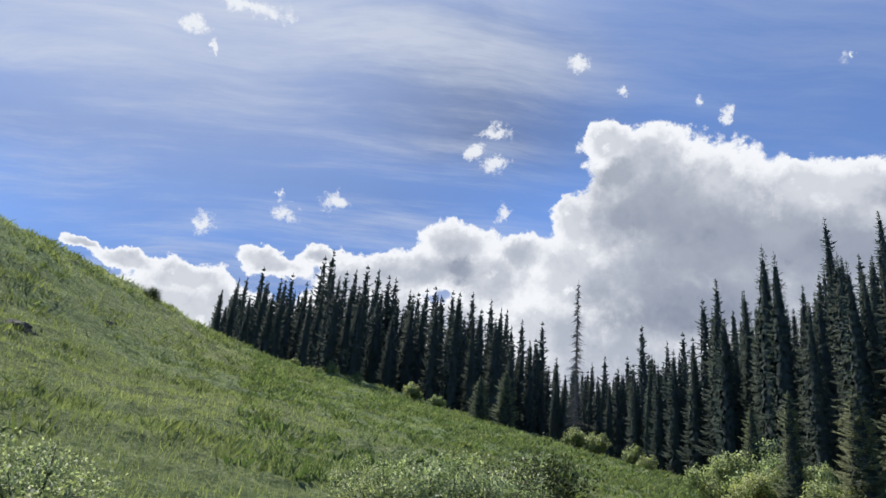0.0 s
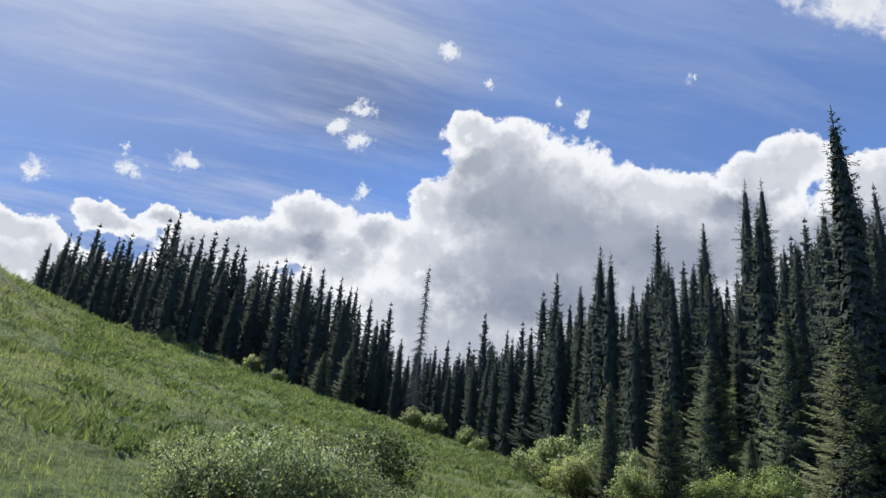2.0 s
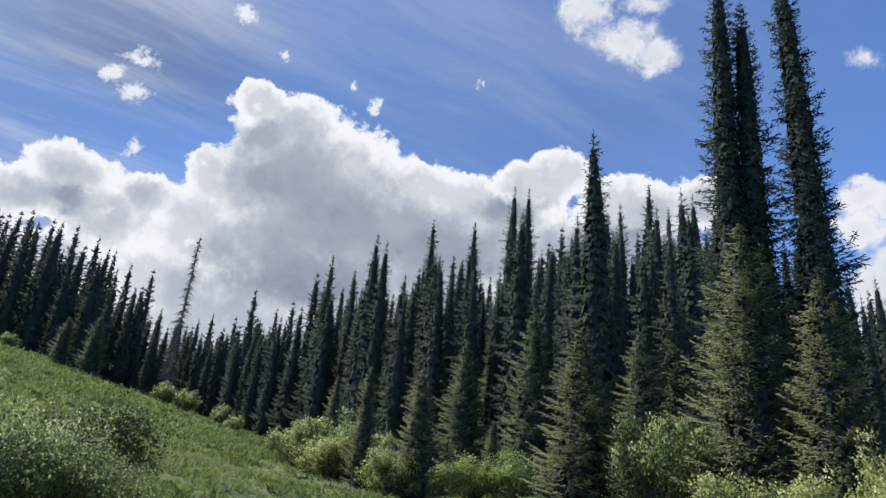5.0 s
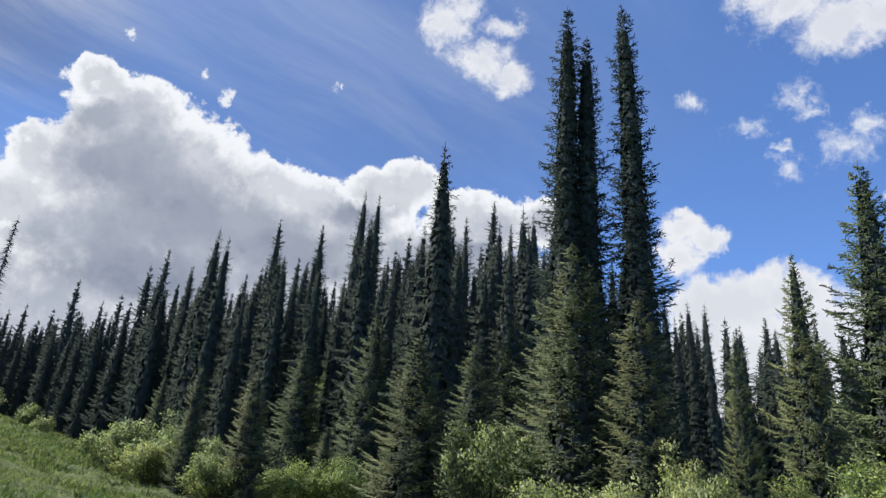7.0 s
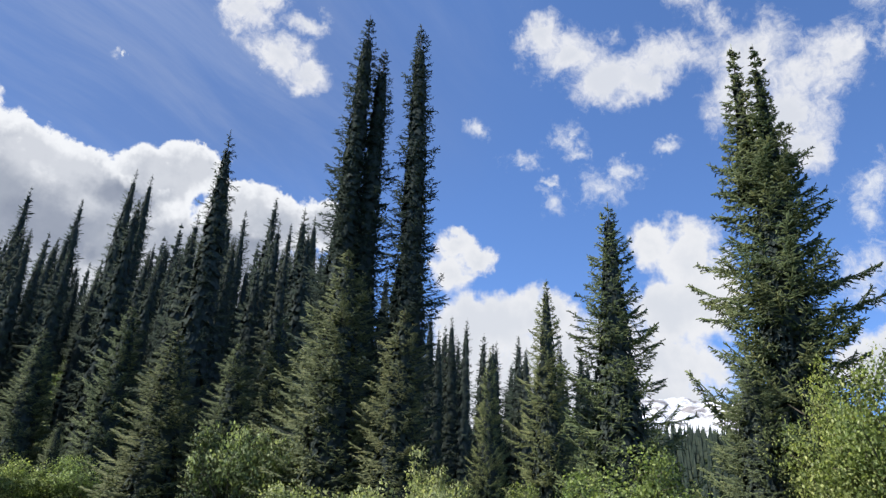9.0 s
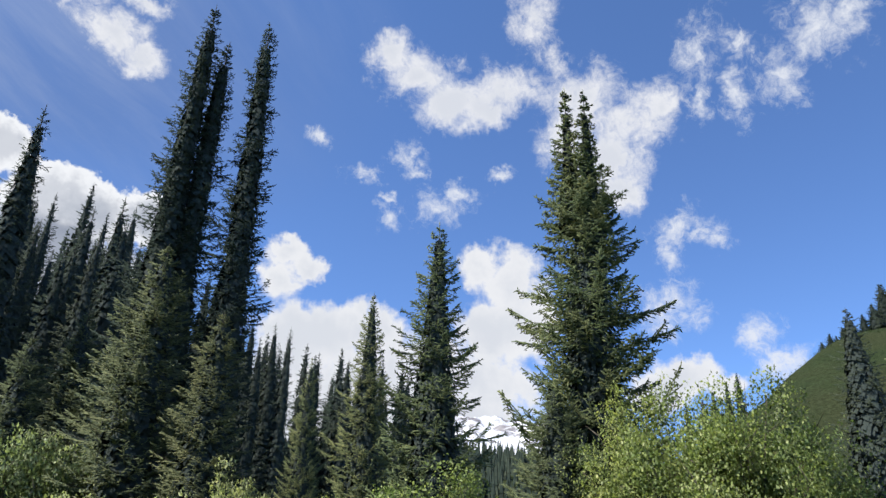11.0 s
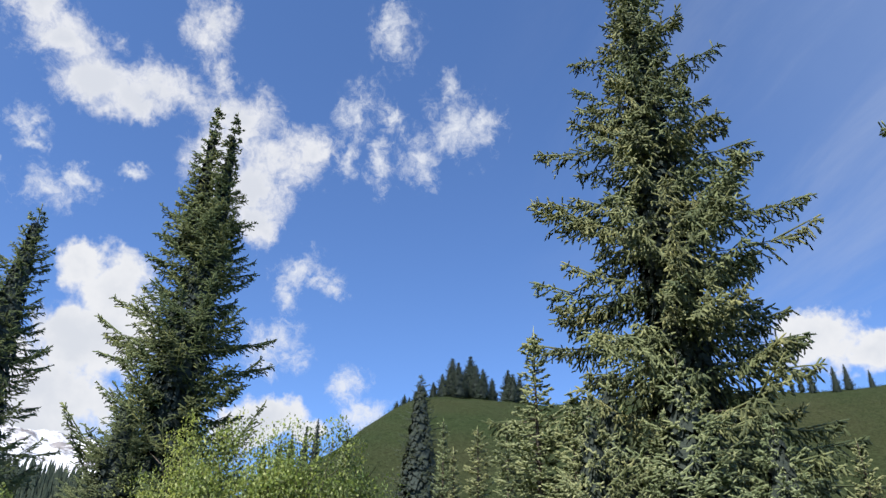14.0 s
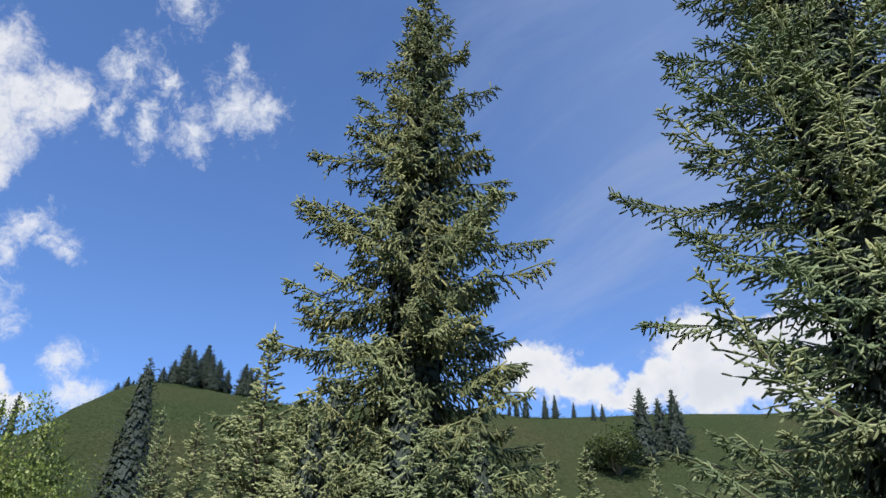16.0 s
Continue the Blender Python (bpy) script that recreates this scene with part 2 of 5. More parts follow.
    body = mix(val("MULTIPLY", hollow, 0.5), body, (0.4, 0.44, 0.53))
    col = mix(d, col, body)

    back = t.nodes.new("ShaderNodeBackground")
    link(col, back.inputs["Color"])
    back.inputs["Strength"].default_value = 0.73
    out = t.nodes.new("ShaderNodeOutputWorld")
    link(back.outputs[0], out.inputs["Surface"])


sky()


sun = new("sun", bpy.data.lights.new("sun", "SUN"))
sun.data.energy, sun.data.angle, sun.data.color = 5.0, radians(0.6), (1.0, 0.95, 0.86)
sun.matrix_world = look((0, 0, 60), (-math.sin(radians(SUN_AZ)) * math.cos(radians(SUN_EL)), -math.cos(radians(SUN_AZ)) * math.cos(radians(SUN_EL)), 60 - math.sin(radians(SUN_EL))))
scene.view_settings.exposure = 0.45


# ---- materials ----
def node(tree, kind, **values):
    n = tree.nodes.new(kind)
    for key, value in values.items():
        n.inputs[key.replace("_", " ")].default_value = value
    return n


def ramp(tree, fac, *stops):
    r = tree.nodes.new("ShaderNodeValToRGB")
    while len(r.color_ramp.elements) < len(stops):
        r.color_ramp.elements.new(0.5)
    for e, (p, c) in zip(r.color_ramp.elements, stops):
        e.position, e.color = p, (*c, 1)
    tree.links.new(fac, r.inputs["Fac"])
    return r.outputs["Color"]


def blend(tree, fac, a, b, mode="MIX"):
    m = tree.nodes.new("ShaderNodeMix")
    m.data_type, m.blend_type = "RGBA", mode
    for socket, value in (("Factor", fac), ("A", a), ("B", b)):
        s = next(i for i in m.inputs if i.name == socket and i.type == ("VALUE" if socket == "Factor" else "RGBA"))
        if hasattr(value, "links"):
            tree.links.new(value, s)
        else:
            s.default_value = value if socket == "Factor" else (*value, 1)
    return next(o for o in m.outputs if o.type == "RGBA")


def noise_of(tree, scale, detail=4.0, rough=0.6, vector=None):
    n = node(tree, "ShaderNodeTexNoise", Scale=scale, Detail=detail, Roughness=rough)
    if vector is None:
        vector = tree.nodes.new("ShaderNodeTexCoord").outputs["Object"]
    tree.links.new(vector, n.inputs["Vector"])
    return n.outputs["Fac"]


def material(name, rough=0.8, specular=0.3):
    m = bpy.data.materials.new(name)
    m.use_nodes = True
    b = m.node_tree.nodes["Principled BSDF"]
    b.inputs["Roughness"].default_value = rough
    b.inputs["Specular IOR Level"].default_value = specular
    return m, m.node_tree, b


def leaf_material(name, dark, mid, light, through, rough=0.55, specular=0.35, patch=0.5):
    """Foliage: each blade has its own tone, patches of the plant differ, and light comes through."""
    m, t, b = material(name, rough, specular)
    geo = t.nodes.new("ShaderNodeNewGeometry")
    info = t.nodes.new("ShaderNodeObjectInfo")
    own = ramp(t, geo.outputs["Random Per Island"], (0.0, dark), (0.55, mid), (1.0, light))
    spots = noise_of(t, patch, 2.0)
    tone = ramp(t, spots, (0.3, (0.72, 0.78, 0.72)), (0.7, (1.22, 1.16, 1.0)))
    col = blend(t, 1.0, own, tone, "MULTIPLY")
    plant = ramp(t, info.outputs["Random"], (0.0, (0.82, 0.9, 0.88)), (1.0, (1.15, 1.08, 1.0)))
    col = blend(t, 1.0, col, plant, "MULTIPLY")
    t.links.new(col, b.inputs["Base Color"])
    tr = t.nodes.new("ShaderNodeBsdfTranslucent")
    warm = blend(t, 1.0, col, (1.15, 1.2, 0.75), "MULTIPLY")
    t.links.new(warm, tr.inputs["Color"])
    mix = node(t, "ShaderNodeMixShader", Fac=through)
    t.links.new(b.outputs[0], mix.inputs[1])
    t.links.new(tr.outputs[0], mix.inputs[2])
    t.links.new(mix.outputs[0], t.nodes["Material Output"].inputs["Surface"])
    return m


def bumped(tree, b, height, strength, distance):
    n = node(tree, "ShaderNodeBump", Strength=strength, Distance=distance)
    tree.links.new(height, n.inputs["Height"])
    tree.links.new(n.outputs["Normal"], b.inputs["Normal"])


def bark_material(name, dark, light):
    m, t, b = material(name, 0.9, 0.2)
    n = noise_of(t, 9.0, 5.0)
    t.links.new(ramp(t, n, (0.3, dark), (0.7, light)), b.inputs["Base Color"])
    bumped(t, b, n, 0.7, 0.03)
    return m


# NEEDLES and NEEDLES_OLD: bluish tint, the haze over the forest put into the colour
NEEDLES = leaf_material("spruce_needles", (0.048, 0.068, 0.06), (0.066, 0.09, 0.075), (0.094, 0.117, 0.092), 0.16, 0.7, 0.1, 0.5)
NEEDLES_PALE = leaf_material("pale_spruce_needles", (0.12, 0.15, 0.09), (0.24, 0.28, 0.17), (0.4, 0.43, 0.28), 0.28, 0.55, 0.25, 0.6)
NEEDLES_CLOSE = leaf_material("grey_green_spruce_needles", (0.11, 0.15, 0.1), (0.22, 0.275, 0.18), (0.37, 0.42, 0.29), 0.28, 0.55, 0.25, 0.6)
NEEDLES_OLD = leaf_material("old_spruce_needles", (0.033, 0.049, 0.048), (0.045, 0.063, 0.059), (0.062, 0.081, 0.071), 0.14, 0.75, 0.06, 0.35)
NEEDLES_YOUNG = leaf_material("young_spruce_needles", (0.085, 0.108, 0.068), (0.14, 0.168, 0.102), (0.22, 0.245, 0.15), 0.25, 0.65, 0.15, 0.7)
# warmer, brighter needles: sunlight on the free-standing spruces put into the colour
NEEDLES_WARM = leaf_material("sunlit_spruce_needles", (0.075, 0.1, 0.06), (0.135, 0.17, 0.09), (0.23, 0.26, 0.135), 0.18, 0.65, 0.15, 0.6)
NEEDLES_ROPY = leaf_material("hanging_spruce_needles", (0.085, 0.105, 0.06), (0.18, 0.205, 0.115), (0.32, 0.34, 0.195), 0.22, 0.6, 0.2, 0.6)
WILLOW = leaf_material("willow_leaves", (0.13, 0.17, 0.095), (0.31, 0.365, 0.215), (0.52, 0.57, 0.38), 0.48, 0.5, 0.2, 0.9)
WILLOW_BRIGHT = leaf_material("bright_willow_leaves", (0.11, 0.155, 0.065), (0.265, 0.34, 0.15), (0.48, 0.54, 0.275), 0.42, 0.45, 0.25, 0.9)
WILLOW_GREY = leaf_material("grey_willow_leaves", (0.19, 0.23, 0.15), (0.37, 0.42, 0.29), (0.58, 0.62, 0.47), 0.55, 0.5, 0.2, 0.9)
DARK_LEAF = leaf_material("dark_bush_leaves", (0.035, 0.055, 0.025), (0.06, 0.085, 0.04), (0.1, 0.13, 0.06), 0.3, 0.5, 0.3, 0.9)
GRASS = leaf_material("grass_blades", (0.15, 0.19, 0.105), (0.245, 0.3, 0.17), (0.36, 0.41, 0.25), 0.45, 0.65, 0.15, 0.12)
HERB = leaf_material("broad_herb_leaves", (0.06, 0.1, 0.053), (0.105, 0.16, 0.08), (0.19, 0.25, 0.13), 0.4, 0.7, 0.1, 0.3)
# darker blades than the meadow's, near the lowered turf colour of the hill
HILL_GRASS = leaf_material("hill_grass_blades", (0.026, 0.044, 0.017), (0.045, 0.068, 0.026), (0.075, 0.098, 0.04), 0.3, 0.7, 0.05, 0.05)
SCRUB = leaf_material("low_scrub_leaves", (0.085, 0.115, 0.065), (0.145, 0.185, 0.1), (0.23, 0.27, 0.15), 0.4, 0.7, 0.1, 0.3)
# dark fill for the crown insides: their shade is put into this colour
INNER = bark_material("inner_crown_shade", (0.034, 0.046, 0.042), (0.056, 0.07, 0.06))
BARK = bark_material("spruce_bark", (0.055, 0.045, 0.038), (0.15, 0.125, 0.105))
DEADWOOD = bark_material("dead_wood", (0.1, 0.09, 0.08), (0.22, 0.2, 0.18))
STEM = bark_material("willow_stem", (0.07, 0.06, 0.045), (0.17, 0.15, 0.12))


def meadow_material():
    m, t, b = material("meadow_turf", 1.0, 0.03)
    co = t.nodes.new("ShaderNodeTexCoord").outputs["Object"]
    wide = noise_of(t, 0.045, 4.0, 0.6, co)
    mid = noise_of(t, 1.7, 6.0, 0.72, co)
    fine = noise_of(t, 9.0, 7.0, 0.78, co)
    a = ramp(t, mid, (0.36, (0.1, 0.13, 0.075)), (0.5, (0.185, 0.225, 0.13)), (0.62, (0.25, 0.29, 0.175)))
    f = ramp(t, fine, (0.34, (0.42, 0.5, 0.45)), (0.66, (1.5, 1.42, 1.3)))
    c = blend(t, 1.0, a, f, "MULTIPLY")
    w = ramp(t, wide, (0.35, (0.85, 0.98, 0.85)), (0.65, (1.15, 1.04, 1.0)))
    c = blend(t, 1.0, c, w, "MULTIPLY")
    # turf colour drops with x, from 35 to 75, over the far hill
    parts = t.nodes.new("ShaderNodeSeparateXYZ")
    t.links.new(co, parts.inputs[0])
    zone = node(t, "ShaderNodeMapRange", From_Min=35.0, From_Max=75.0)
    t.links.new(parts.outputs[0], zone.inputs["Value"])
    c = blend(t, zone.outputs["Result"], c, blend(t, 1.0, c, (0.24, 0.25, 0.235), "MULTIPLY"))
    t.links.new(c, b.inputs["Base Color"])
    h = t.nodes.new("ShaderNodeMath")
    h.operation = "ADD"
    t.links.new(mid, h.inputs[0])
    t.links.new(fine, h.inputs[1])
    bumped(t, b, h.outputs[0], 0.9, 0.25)
    return m


def rock_material(name, dark, light, snow=None):
    m, t, b = material(name, 0.9, 0.2)
    n = noise_of(t, 2.2 if snow is None else 0.006, 8.0, 0.65)
    col = ramp(t, n, (0.35, dark), (0.65, light))
    if snow is not None:
        patches = noise_of(t, 0.011, 9.0, 0.7)
        col = blend(t, ramp(t, patches, (0.4, (0, 0, 0)), (0.53, (1, 1, 1))), col, snow)
    t.links.new(col, b.inputs["Base Color"])
    bumped(t, b, n, 0.8, 0.12 if snow is None else 30.0)
    return m


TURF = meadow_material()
ROCK = rock_material("lichened_rock", (0.05, 0.045, 0.042), (0.14, 0.125, 0.11))
SNOW_ROCK = rock_material("snowy_rock", (0.16, 0.15, 0.16), (0.3, 0.28, 0.28), (0.8, 0.82, 0.86))


# ---- mesh helpers ----
def mesh_of(name, verts, tris, mat, smooth=False):
    """A mesh from arrays of corners and triangles that the builders below work out."""
    me = bpy.data.meshes.new(name)
    verts, tris = np.asarray(verts, np.float32), np.asarray(tris, np.int32)
    me.vertices.add(len(verts))
    me.vertices.foreach_set("co", verts.ravel())
    me.loops.add(tris.size)
    me.loops.foreach_set("vertex_index", tris.ravel())
    me.polygons.add(len(tris))
    me.polygons.foreach_set("loop_start", np.arange(0, tris.size, 3, dtype=np.int32))
    me.polygons.foreach_set("use_smooth", np.full(len(tris), smooth))
    me.update(calc_edges=True)
    me.materials.append(mat)
    return me


def spindles(a, b, width, bulge=0.4):
    """Tapered three-sided sprigs from points a to points b."""
    a, b = np.asarray(a, float), np.asarray(b, float)
    n = len(a)
    width = np.broadcast_to(np.asarray(width, float), (n,))[:, None]
    d = b - a
    d /= np.linalg.norm(d, axis=1)[:, None] + 1e-9
    ref = np.where(np.abs(d[:, 2:3]) > 0.9, [[1.0, 0, 0]], [[0, 0, 1.0]])
    s = np.cross(d, ref)
    s /= np.linalg.norm(s, axis=1)[:, None] + 1e-9
    u = np.cross(d, s)
    m = a + (b - a) * bulge
    v = np.stack([a, b, m + s * width, m + (-0.5 * s + 0.87 * u) * width, m + (-0.5 * s - 0.87 * u) * width], 1).reshape(-1, 3)
    f = np.array([(0, 2, 3), (0, 3, 4), (0, 4, 2), (1, 3, 2), (1, 4, 3), (1, 2, 4)])
    return v, (f[None] + 5 * np.arange(n)[:, None, None]).reshape(-1, 3)


def cones(a, b, width, bulge=0.12):
    """Three-sided pointed sprigs, open at the foot."""
    v, _ = spindles(a, b, width, bulge)
    n = len(v) // 5
    f = np.array([(0, 2, 1), (0, 3, 2), (0, 1, 3)])
    return v.reshape(n, 5, 3)[:, 1:].reshape(-1, 3), (f[None] + 4 * np.arange(n)[:, None, None]).reshape(-1, 3)


def blades(a, b, side, bulge=0.45):
    """Flat leaves, kinked along the middle: two triangles each from a to b, side is half the width as a vector."""
    m = a + (b - a) * bulge
    v = np.stack([a, m + side, b, m - side], 1).reshape(-1, 3)
    f = np.array([(0, 1, 2), (0, 2, 3)])
    return v, (f[None] + 4 * np.arange(len(a))[:, None, None]).reshape(-1, 3)


RAW = {}


def foliage(name, v, f, mat, centre, lobes, seed=1):
    """Leaves, four corners each, that are shaded as the rounded mass of foliage they belong to: corner normals lean outward from the middle of the bush and of its lobes."""
    rng = np.random.default_rng(seed)
    v, f = np.asarray(v, float), np.asarray(f).copy()
    n = len(v) // 4
    out = v.reshape(n, 4, 3).mean(1) - centre
    out /= np.linalg.norm(out, axis=1)[:, None] + 1e-6
    out[:, 2] += 0.2
    each = np.repeat(np.arange(n), len(f) // n)
    a, b, c = v[f[:, 0]], v[f[:, 1]], v[f[:, 2]]
    wrong = (np.cross(b - a, c - a) * out[each]).sum(1) < 0
    f[wrong] = f[wrong][:, [0, 2, 1]]
    normals = 0.55 * out + 0.7 * lobes + rng.normal(0, 0.3, (n, 3))
    normals = np.repeat(normals / np.linalg.norm(normals, axis=1)[:, None], 4, axis=0)
    me = mesh_of(name, v, f, mat, True)
    me.normals_split_custom_set_from_vertices(normals.tolist())
    return me


def tube(points, radii, sides=6):
    """A tapered round stem along points."""
    points = np.asarray(points, float)
    ring = np.linspace(0, 2 * np.pi, sides, endpoint=False)
    v, f = [], []
    for i, p in enumerate(points):
        d = points[min(i + 1, len(points) - 1)] - points[max(i - 1, 0)]
        d /= np.linalg.norm(d) + 1e-9
        s = np.cross(d, (1, 0, 0) if abs(d[2]) > 0.7 else (0, 0, 1))
        s /= np.linalg.norm(s)
        u = np.cross(d, s)
        v += [p + radii[i] * (math.cos(q) * s + math.sin(q) * u) for q in ring]
        if i:
            o = (i - 1) * sides
            for k in range(sides):
                k2 = (k + 1) % sides
                f += [(o + k, o + k2, o + sides + k2), (o + k, o + sides + k2, o + sides + k)]
    return np.array(v), np.array(f)


def joined(pieces):
    vs, fs, o = [], [], 0
    for v, f in pieces:
        vs.append(v)
        fs.append(f + o)
        o += len(v)
    return np.concatenate(vs), np.concatenate(fs)


def child(name, mesh, parent, label=""):
    ob = new(name, mesh)
    ob.parent = parent
    if label:
        tagged(ob, label)
    return ob


# ---- the valley ----
def _soft(a, b, k):
    """Smooth maximum."""
    m = max(a, b)
    return m + k * math.log(math.exp((a - m) / k) + math.exp((b - m) / k))


def _step(e0, e1, v):
    t = min(1.0, max(0.0, (v - e0) / (e1 - e0)))
    return t * t * (3 - 2 * t)


def ground_z(x, y):
    """Height of the valley at a place; the grass under the eye is near z = 0."""
    d = math.hypot(x, y)
    ahead = x * 0.77 + y * 0.64
    floor = -1.7 + 0.1 * min(max(0.0, ahead), 90) * _step(4, 30, d)
    meadow = -2.6 - 0.19 * x + 0.187 * y
    meadow = meadow if meadow < 22 else 22 + 5 * math.tanh((meadow - 22) / 5)
    z = _soft(floor, meadow, 0.9)
    # the wooded slope that climbs behind the forest edge
    q = math.degrees(math.atan2(x, y))
    rim = 118 - 72 * _step(10, 34, q) + 8 * _step(-4, -20, q) + 6 * _step(42, 56, q)
    z += min(26.0, 0.34 * max(0.0, d - rim - 8)) * _step(12, 30, q) * _step(60, 50, q) * (1 - _step(300, 600, d))
    u = -0.966 * x + 0.259 * y
    hill = -2.0 + 0.66 * (u - 12.0)
    hill = -_soft(-hill, -(20.2 + 0.08 * (u - 46)), 1.2)
    z = _soft(z, min(hill, 40), 1.0)
    # grassy hill on the far side of the valley
    v, w = 0.906 * x - 0.423 * y, -0.423 * x - 0.906 * y
    side = _step(-71, -25, w) * (1 + 0.0026 * max(0.0, w))
    h2 = 45.5 * side * _step(48, 178, v) * (1 - 0.5 * _step(200, 420, v))
    z = z + h2
    return z + EYE


def hummocks(x, y, r):
    """Tussocks, ruts and swells of the turf."""
    if not 3 < r < 260:
        return 0.0
    lump = 0.34 * noise.noise((x * 0.22, y * 0.22, 0)) + 0.2 * noise.noise((x * 0.7, y * 0.7, 4))
    if r > 25:
        lump += 0.5 * noise.noise((x * 0.06, y * 0.06, 9))
    if r > 110:
        lump += 1.6 * noise.noise((x * 0.03, y * 0.03, 2))
    if y > 0 and r < 130:
        lump += 0.13 * noise.noise((x * 1.6, y * 1.6, 6)) + 0.16 * max(0.0, noise.noise((x * 1.0, y * 1.0, 8)))
        if r < 60:
            lump += 0.09 * noise.noise((x * 3.6, y * 3.6, 3))
    return lump * min(1.0, r / 18)


def valley_sheet():
    """One sheet of ground, fine on the meadow and coarse towards the horizon."""
    radii = [1.2]
    while radii[-1] < 4200:
        radii.append(radii[-1] * (1.019 if 5 < radii[-1] < 130 else 1.05))
    bearings = list(np.arange(-48, 40, 0.28)) + list(np.arange(40, 312, 1.1))
    turns = len(bearings)
    v, f = [(0.0, 0.0, ground_z(0, 0))], []
    for r in radii:
        for q in bearings:
            x, y = r * math.sin(radians(q)), r * math.cos(radians(q))
            v.append((x, y, ground_z(x, y) + hummocks(x, y, r)))
    for k in range(turns):
        f.append((0, 1 + (k + 1) % turns, 1 + k))
    for i in range(len(radii) - 1):
        a, b = 1 + i * turns, 1 + (i + 1) * turns
        for k in range(turns):
            k2 = (k + 1) % turns
            f += [(a + k, a + k2, b + k2), (a + k, b + k2, b + k)]
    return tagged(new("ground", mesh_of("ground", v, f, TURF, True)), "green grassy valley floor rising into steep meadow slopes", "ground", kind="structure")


ground = valley_sheet()


def crest_height(s):
    return 98 + 8 * math.sin(6 * s)


def far_ridge_z(az, d):
    q = min(1.0, max(0.0, (d - 380) / 260))
    return -20 + (crest_height((math.degrees(az) - 60) / 44) + 20) * math.sin(q * math.pi / 2) ** 1.1


def ridge(name, mat, near, far, az0, az1, top, rough, label, category, seed):
    """A distant ridge: a strip of slope between two distances with a broken crest."""
    cols, rows_ = 150, 22
    v, f = [], []
    for j in range(rows_ + 1):
        for i in range(cols + 1):
            s, q = i / cols, j / rows_
            az = radians(az0 + (az1 - az0) * s)
            d = near + (far - near) * q
            x, y = d * math.sin(az), d * math.cos(az)
            k = rough * (noise.fractal((x / far * 22, y / far * 22, seed), 0.9, 2.1, 6))
            v.append((x, y, -20 + (top(s) + 20) * math.sin(q * math.pi / 2) ** 1.1 + k * q))
    for j in range(rows_):
        for i in range(cols):
            a = j * (cols + 1) + i
            f += [(a, a + 1, a + cols + 2), (a, a + cols + 2, a + cols + 1)]
    return tagged(new(name, mesh_of(name, v, f, mat, True)), label, category, kind="structure")


snow_mountain = ridge("snow_mountain", SNOW_ROCK, 1900, 3000, 66, 100, lambda s: 655 - 1500 * (s - 0.37) ** 2, 60, "distant grey mountain with patchy snow over the treeline", "mountain", 3)
far_ridge = ridge("far_ridge", TURF, 380, 640, 60, 104, crest_height, 3, "far dark ridge under the snowy mountain", "ridge", 5)


# ---- spruces ----
def profile_radius(profile, h):
    for (h0, r0), (h1, r1) in zip(profile, profile[1:]):
        if h <= h1:
            return r0 + (r1 - r0) * (h - h0) / (h1 - h0)
    return profile[-1][1]


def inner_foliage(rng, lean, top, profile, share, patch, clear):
    """The dense inside of a crown, its shade put into a dark colour: overlapping drooping patches round the trunk."""
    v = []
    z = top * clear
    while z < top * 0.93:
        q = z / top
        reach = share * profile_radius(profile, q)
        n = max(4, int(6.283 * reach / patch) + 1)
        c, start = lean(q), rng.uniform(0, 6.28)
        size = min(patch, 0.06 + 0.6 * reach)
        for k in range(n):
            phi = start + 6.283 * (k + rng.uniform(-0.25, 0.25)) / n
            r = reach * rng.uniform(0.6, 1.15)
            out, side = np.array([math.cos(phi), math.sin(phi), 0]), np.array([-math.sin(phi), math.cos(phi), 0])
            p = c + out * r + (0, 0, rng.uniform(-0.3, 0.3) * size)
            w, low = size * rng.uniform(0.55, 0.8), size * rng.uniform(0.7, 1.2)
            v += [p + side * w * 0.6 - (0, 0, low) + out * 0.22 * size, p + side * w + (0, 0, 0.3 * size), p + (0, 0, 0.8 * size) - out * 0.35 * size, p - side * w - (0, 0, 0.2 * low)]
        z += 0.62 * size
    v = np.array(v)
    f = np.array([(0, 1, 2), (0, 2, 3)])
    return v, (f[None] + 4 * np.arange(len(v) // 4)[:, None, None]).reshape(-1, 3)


def shoots(a, b, w, blunt):
    """Needle-clad shoots from a to b, w thick: blunt fingers, or plain points where they are far off. Corners, triangles and the way out of each corner."""
    n = len(a)
    d = b - a
    ln = np.linalg.norm(d, axis=1)[:, None] + 1e-9
    d = d / ln
    ref = np.where(np.abs(d[:, 2:3]) > 0.9, [[1.0, 0, 0]], [[0, 0, 1.0]])
    s = np.cross(d, ref)
    s /= np.linalg.norm(s, axis=1)[:, None] + 1e-9
    u = np.cross(d, s)
    w = w[:, None]
    ring = [s * math.cos(q) + u * math.sin(q) for q in (0.52, 2.62, 4.71)]
    if blunt:
        low, high = a + (b - a) * 0.06, a + (b - a) * 0.78
        v = np.stack([low + r * w * 0.8 for r in ring] + [high + r * w for r in ring] + [b], 1)
        out = np.stack(ring + [r + 0.25 * d for r in ring] + [d], 1)
        f = np.array([(0, 1, 4), (0, 4, 3), (1, 2, 5), (1, 5, 4), (2, 0, 3), (2, 3, 5), (3, 4, 6), (4, 5, 6), (5, 3, 6)])
    else:
        v = np.stack([a + (b - a) * 0.2 + r * w for r in ring] + [b], 1)
        out = np.stack(ring + [d], 1)
        f = np.array([(0, 1, 3), (1, 2, 3), (2, 0, 3)])
    k = v.shape[1]
    return v.reshape(-1, 3), (f[None] + k * np.arange(n)[:, None, None]).reshape(-1, 3), out.reshape(-1, 3)


